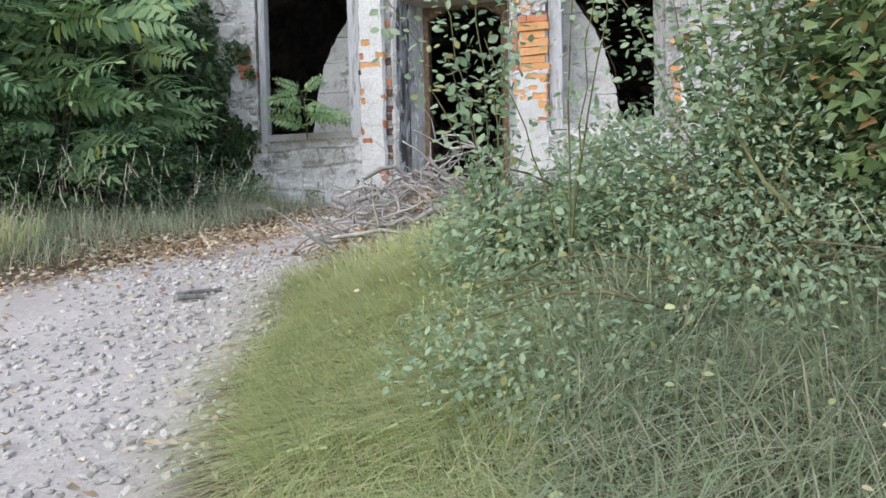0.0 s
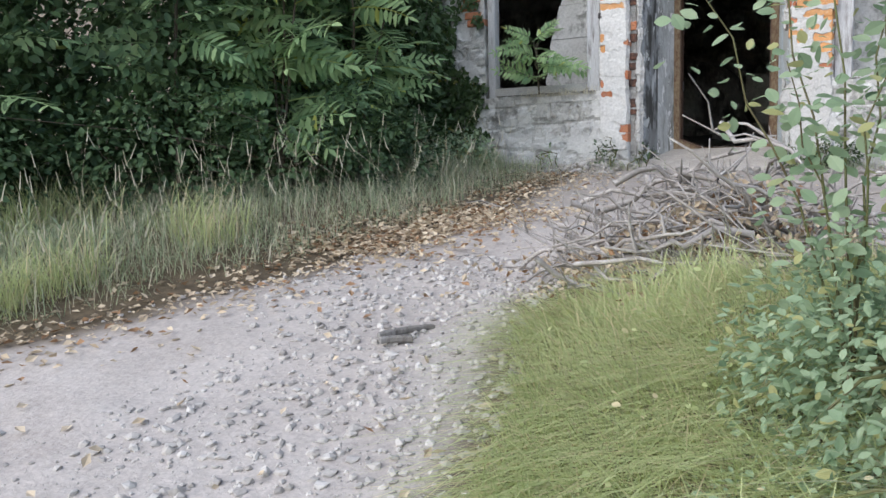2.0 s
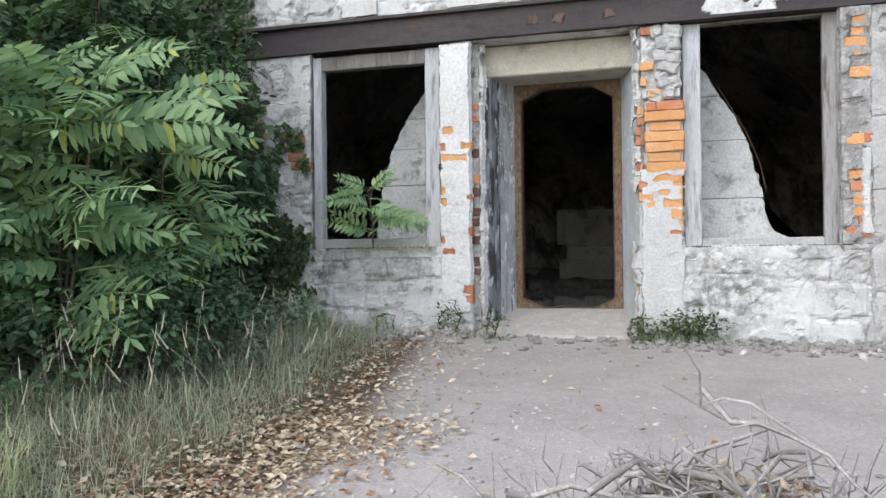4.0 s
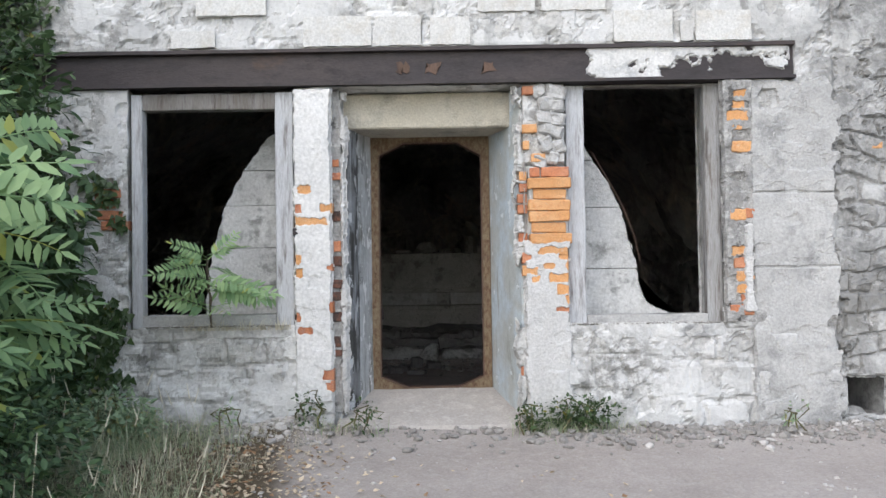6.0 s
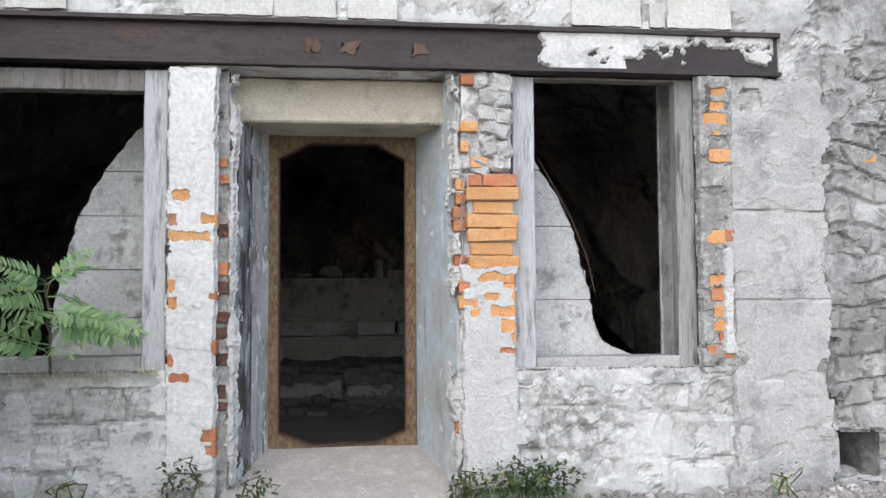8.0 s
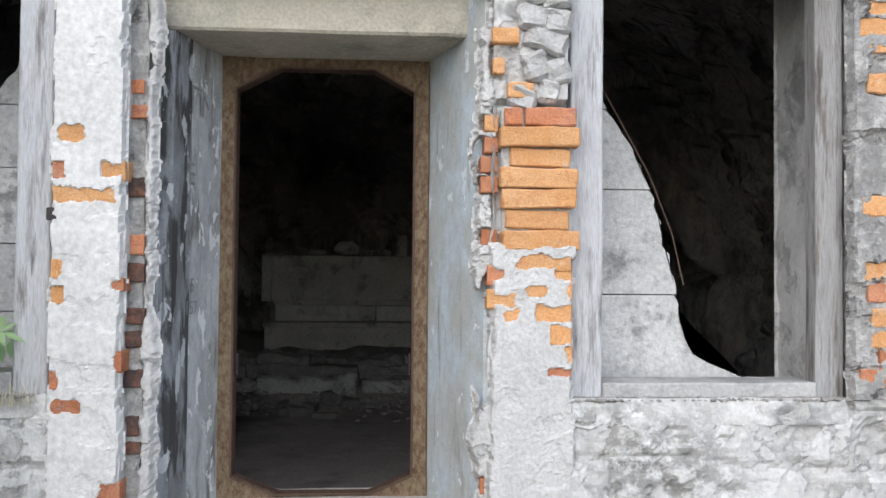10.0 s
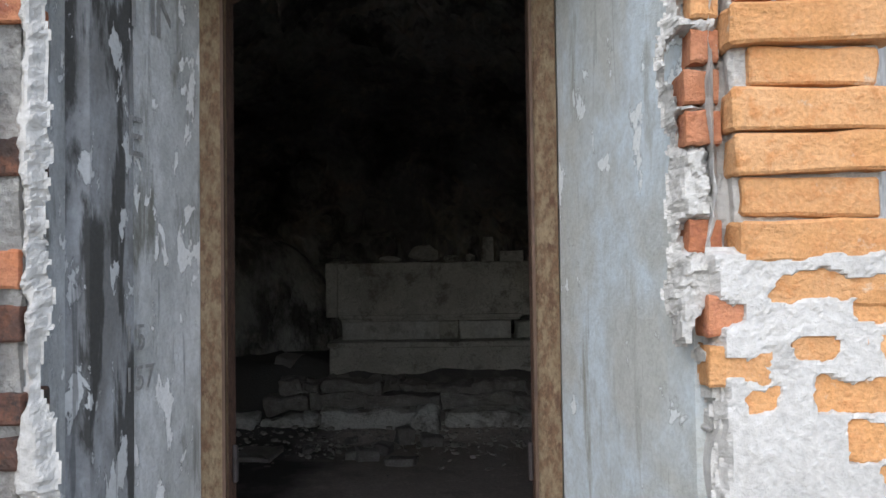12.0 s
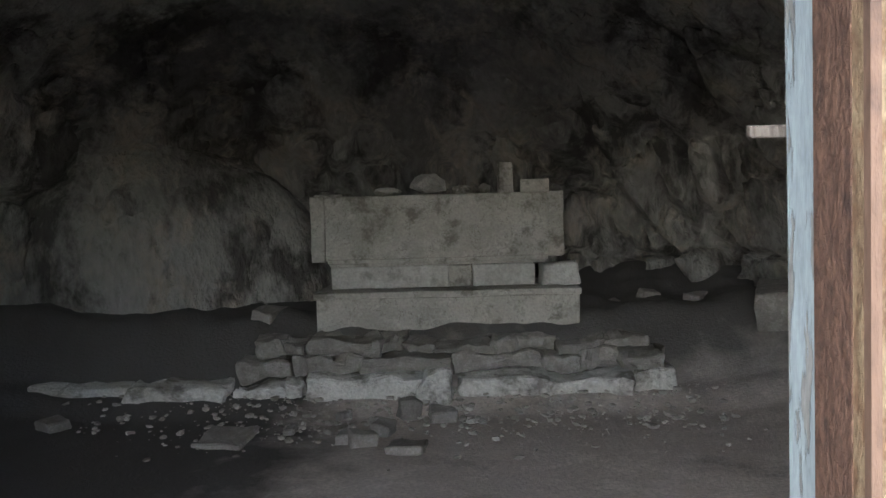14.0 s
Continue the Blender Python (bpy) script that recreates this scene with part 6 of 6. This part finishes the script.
# ---- inside the cave ----
r = random.Random(17)
bits = [(-3.08, 16.3, 0.17, 0.16), (-2.8, 16.2, 0.2, 0.1), (-3.36, 15.5, 0.2, 0.12), (-3.03, 15.35, 0.34, 0.07), (-3.24, 15.85, 0.2, 0.1), (-3.6, 16.3, 0.12, 0.06), (-3.5, 15.6, 0.12, 0.08), (-3.95, 15.9, 0.1, 0.05),
        (-4.5, 17.6, 0.3, 0.2), (-4.75, 18.1, 0.24, 0.2), (-5.1, 18.0, 0.18, 0.08), (-0.75, 18.1, 0.2, 0.24), (-1.12, 18.1, 0.24, 0.12), (-0.3, 18.0, 0.25, 0.2), (-5.9, 16.1, 0.2, 0.1), (-4.4, 15.7, 0.4, 0.05), (0.3, 17.2, 0.6, 0.35)]
for i, (x0, y0, w_, h_) in enumerate(bits):
    me = bm_mesh("fallen_stone", rough_box(w_, w_ * r.uniform(0.6, 1.0), h_, 0.012, 0.03, 2, 30 + i, 6))
    zf = -0.3 if y0 < 16.8 else 0.28
    ob = part("fallen_stone", me, M_RUBBLE, None, "", pose(x0, y0, zf + h_ * 0.45, r.uniform(-8, 8), r.uniform(-8, 8), r.uniform(0, 90)))
    tagged(ob, "rough pale stone lying on the cave floor", "stone", "fallen stones in the cave")
for i, (x0, w_, h_, d_) in enumerate([(-3.4, 0.26, 0.09, 0.2), (-2.98, 0.34, 0.22, 0.22), (-2.66, 0.2, 0.1, 0.15), (-2.44, 0.12, 0.11, 0.12), (-2.24, 0.14, 0.3, 0.12), (-1.95, 0.28, 0.13, 0.18), (-3.95, 0.3, 0.03, 0.2)]):
    me = bm_mesh("stone_fragment", rough_box(w_, d_, h_, 0.008, 0.035 if i in (1, 2) else 0.01, 2, 50 + i, 6))
    if i < 4:
        lv, lf = lump(20 + i, 0.9, 2)
        lv = lv * [w_ / 2, d_ / 2, h_ / 2]
        me = fast_mesh("stone_fragment", lv, lf)
    ob = part("stone_fragment", me, M_ALTAR, None, "", pose(x0 + 0.06, 17.9, 1.52 + h_ / 2 - 0.005, 0, 0, r.uniform(-12, 12)))
    tagged(ob, "broken stone fragment resting on the altar", "stone", "fragments on the altar")
rng = np.random.default_rng(61)
n = 1500
x, y = rng.normal(-3.0, 1.7, n), 16.75 - np.abs(rng.normal(0, 0.55, n))
size = 0.006 + 0.035 * rng.random(n) ** 4
v, f = strewn_stones(x, y, -0.3 + 0.13 * step_up(16.25, 16.7, y) + size * 0.3, size, (8, 9, 10), rng)
tagged(part("cave_rubble", fast_mesh("cave_rubble", v, f), M_CAVESTONE), "small stones and grit scattered over the cave floor", "rubble", kind="stuff")
rod = part("iron_rod", fast_mesh("iron_rod", *tube([(-1.33, 10.1, 2.2), (-1.1, 10.12, 1.8), (-0.98, 10.12, 1.5), (-0.93, 10.1, 1.25)], 0.004, 0.0035, 6), True), M_RUST_D)
tagged(rod, "bent rusty iron rod along the broken infill", "rod")

# ---- exposed bricks and stones of the wall ----
r = random.Random(23)
BRICKS = []
for k in range(5):
    me = bm_mesh("brick", rough_box(0.25, 0.12, 0.066, 0.005, 0.0055, 4, 70 + k, 26))
    me.materials.append(M_BRICK)
    red, sooty = me.copy(), me.copy()
    red.materials[0] = M_REDBRICK
    sooty.materials[0] = M_SOOTBRICK
    BRICKS.append((me, red, sooty))


def brick(x0, x1, zc, proud=0.0, red=False, h=0.066, depth=1.0):
    me = BRICKS[r.randrange(5)][int(red)]
    ob = part("brick", me, None, wall)
    ob.matrix_basis = Matrix.LocRotScale(((x0 + x1) / 2, FRONT - proud + 0.06, zc), Euler((r.uniform(-0.02, 0.02), r.uniform(-0.025, 0.025), r.uniform(-0.04, 0.04))), ((x1 - x0) / 0.25, depth, h / 0.066))
    return ob


for i in range(7):
    dx = (0, -0.012, 0.03, -0.01, -0.004, 0.012, 0.0)[i]
    dx2 = (0.0, 0.008, -0.03, 0.0, -0.005, -0.03, 0.01)[i]
    zc = 1.955 - i * 0.0862
    if i == 0:
        brick(-1.915, -1.838, zc, 0.014, True, 0.072)
        brick(-1.826, -1.61, zc, 0.02, True, 0.075)
    else:
        brick(-1.92 + dx, -1.605 + dx2, zc, (0, 0.03, 0.008, 0.026, 0.022, 0.006, 0.016)[i], False, (0, 0.082, 0.076, 0.083, 0.08, 0.078, 0.082)[i])
part("mortar_bed", rough_box(0.3, 0.1, 0.62, 0.01, 0.012, 8, 77, 9), M_MORTAR, wall, "dusty mortar between the bricks", pose(-1.77, FRONT + 0.066, 1.69))


# bricks behind the broken skin of the pillars
for bared, out_ in ((BARE_L, 0.013), (BARE_R, 0.013), (BARE_W, 0.014)):
    for zc, x0, x1, red, h in bared:
        x0, x1 = x0 - 0.012, x1 + 0.012
        if x0 > -2.1:
            x0, x1 = (max(x0, -1.985), min(x1, -1.626)) if x0 < -1.0 else (max(x0, -0.4), x1)
        else:
            x0, x1 = max(x0, -3.738), min(x1, -3.452)
        brick(x0, x1, zc, out_ + r.uniform(-0.006, 0.004), red, min(h, 0.078) + 0.006)
for zc, x0, x1, red in ((2.3, -1.965, -1.85, False), (2.6, -1.96, -1.83, True), (2.17, -1.96, -1.91, False), (2.07, -1.9, -1.79, False)):
    brick(x0, x1, zc, -0.004, red)
for zc, red in ((1.93, False), (1.84, True), (1.755, False), (1.67, False), (1.45, True), (0.41, False)):
    brick(-2.002 + r.uniform(-0.01, 0.01), -1.935, zc, r.uniform(-0.042, -0.028), True if zc != 1.93 else False, 0.07)
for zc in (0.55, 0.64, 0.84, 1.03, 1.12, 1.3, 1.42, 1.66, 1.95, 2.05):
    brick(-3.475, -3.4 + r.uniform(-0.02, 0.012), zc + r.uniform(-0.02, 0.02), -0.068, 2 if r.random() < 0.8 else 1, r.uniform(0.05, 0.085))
for zc, x0 in ((1.84, -5.3), (1.76, -5.34), (1.67, -5.28), (1.59, -5.25)):
    brick(x0, x0 + 0.2, zc, 0.012, True, 0.072)
brick(0.7, 0.84, 2.13, -0.02, False, 0.06)
# bolt hole drawn as a dark patch for its inner shade, and small iron plate
part("iron_plate", rough_box(0.045, 0.02, 0.05, 0.004, 0.003, 1, 3), M_BEAM, wall, "rusty iron plate", pose(-3.735, FRONT - 0.012, 1.52))
part("bolt_hole", prism_xz(jagged(0.36, 0.4, 0.55, 0.6, 0.008, 0.015, 3), FRONT - 0.012, FRONT), M_BEAM, wall)

STONES = []
for k in range(10):
    me = bm_mesh("stone", rough_box(1.0, 0.6, 1.0, 0.14, 0.16, 2, 90 + k, 2.2))
    me.materials.append(M_STONE)
    STONES.append(me)
z = -0.12
while z < 3.7:
    h = r.uniform(0.1, 0.24)
    x = 0.47 + r.uniform(0, 0.12)
    while x < 2.1:
        w_ = r.uniform(0.12, 0.38)
        if not (0.5 < x + w_ / 2 < 0.84 and 0.0 < z + h / 2 < 0.36) and r.random() > 0.72:
            ob = part("stone", STONES[r.randrange(10)], None, wall)
            ob.matrix_basis = Matrix.LocRotScale((x + w_ / 2, FRONT + 0.1 + r.uniform(-0.022, 0.012), z + h / 2), Euler((0, r.uniform(-0.25, 0.25), r.choice((0, math.pi)))), (w_ * r.uniform(0.7, 1.3), 0.2, h * r.uniform(0.6, 1.35)))
        x += w_
    z += h
M_PALESTONE = layered("pale_rubble_stone", (0.6, 0.59, 0.575), (0.5, 0.495, 0.485), (0.66, 0.65, 0.63), 4.0, 12.0, (0.42, 0.6), 60, bump_d=0.015, stain=(0.34, 0.335, 0.32), stain_cover=(0.56, 0.66), stain_scale=6.0, rand=0.25)
PALE = []
for me in STONES:
    me = me.copy()
    me.materials[0] = M_PALESTONE
    PALE.append(me)
for zc in (2.06, 2.16, 2.27, 2.38, 2.49, 2.59):
    x = -1.9 + r.uniform(0, 0.08)
    while x < -1.66:
        w_ = r.uniform(0.09, 0.19)
        ob = part("stone", PALE[r.randrange(10)], None, wall)
        ob.matrix_basis = Matrix.LocRotScale((min(x + w_ / 2, -1.69), FRONT + 0.045, zc + r.uniform(-0.02, 0.02)), Euler((0, r.uniform(-0.35, 0.35), r.choice((0, math.pi)))), (w_ * 1.05, 0.16, r.uniform(0.09, 0.14)))
        x += w_ + r.uniform(0, 0.03)

rng = np.random.default_rng(73)
n = 1500
x = np.concatenate([rng.uniform(-1.6, -0.42, n), rng.uniform(-4.9, -3.8, n // 2)])
y = np.concatenate([rng.uniform(9.49, 9.6, n), rng.uniform(9.47, 9.54, n // 2)])
z = np.concatenate([np.full(n, 0.772), np.full(n // 2, 0.795)])
size = 0.003 + 0.014 * rng.random(len(x)) ** 4
v, f = strewn_stones(x, y, z, size, (14, 15), rng)
tagged(part("ledge_grit", fast_mesh("ledge_grit", v, f), M_RUBBLE), "grey grit and crumbs lying along the window ledges", "grit", kind="stuff")

# mortar crumbs and broken stones along the foot of the wall
rng = np.random.default_rng(71)
n = 2600
x, y = rng.uniform(-5.0, 1.2, n), 9.42 - np.abs(rng.normal(0, 0.28, n))
ok = ~((x > -3.4) & (x < -2.0) & (rng.random(n) < 0.75))
x, y = x[ok], y[ok]
size = 0.006 + 0.04 * rng.random(len(x)) ** 5
v, f = strewn_stones(x, y, ground_z(x, y) + size * 0.3, size, (11, 12, 13), rng)
tagged(part("wall_debris", fast_mesh("wall_debris", v, f), M_RUBBLE), "crumbled mortar and small stones along the wall", "rubble", kind="stuff")
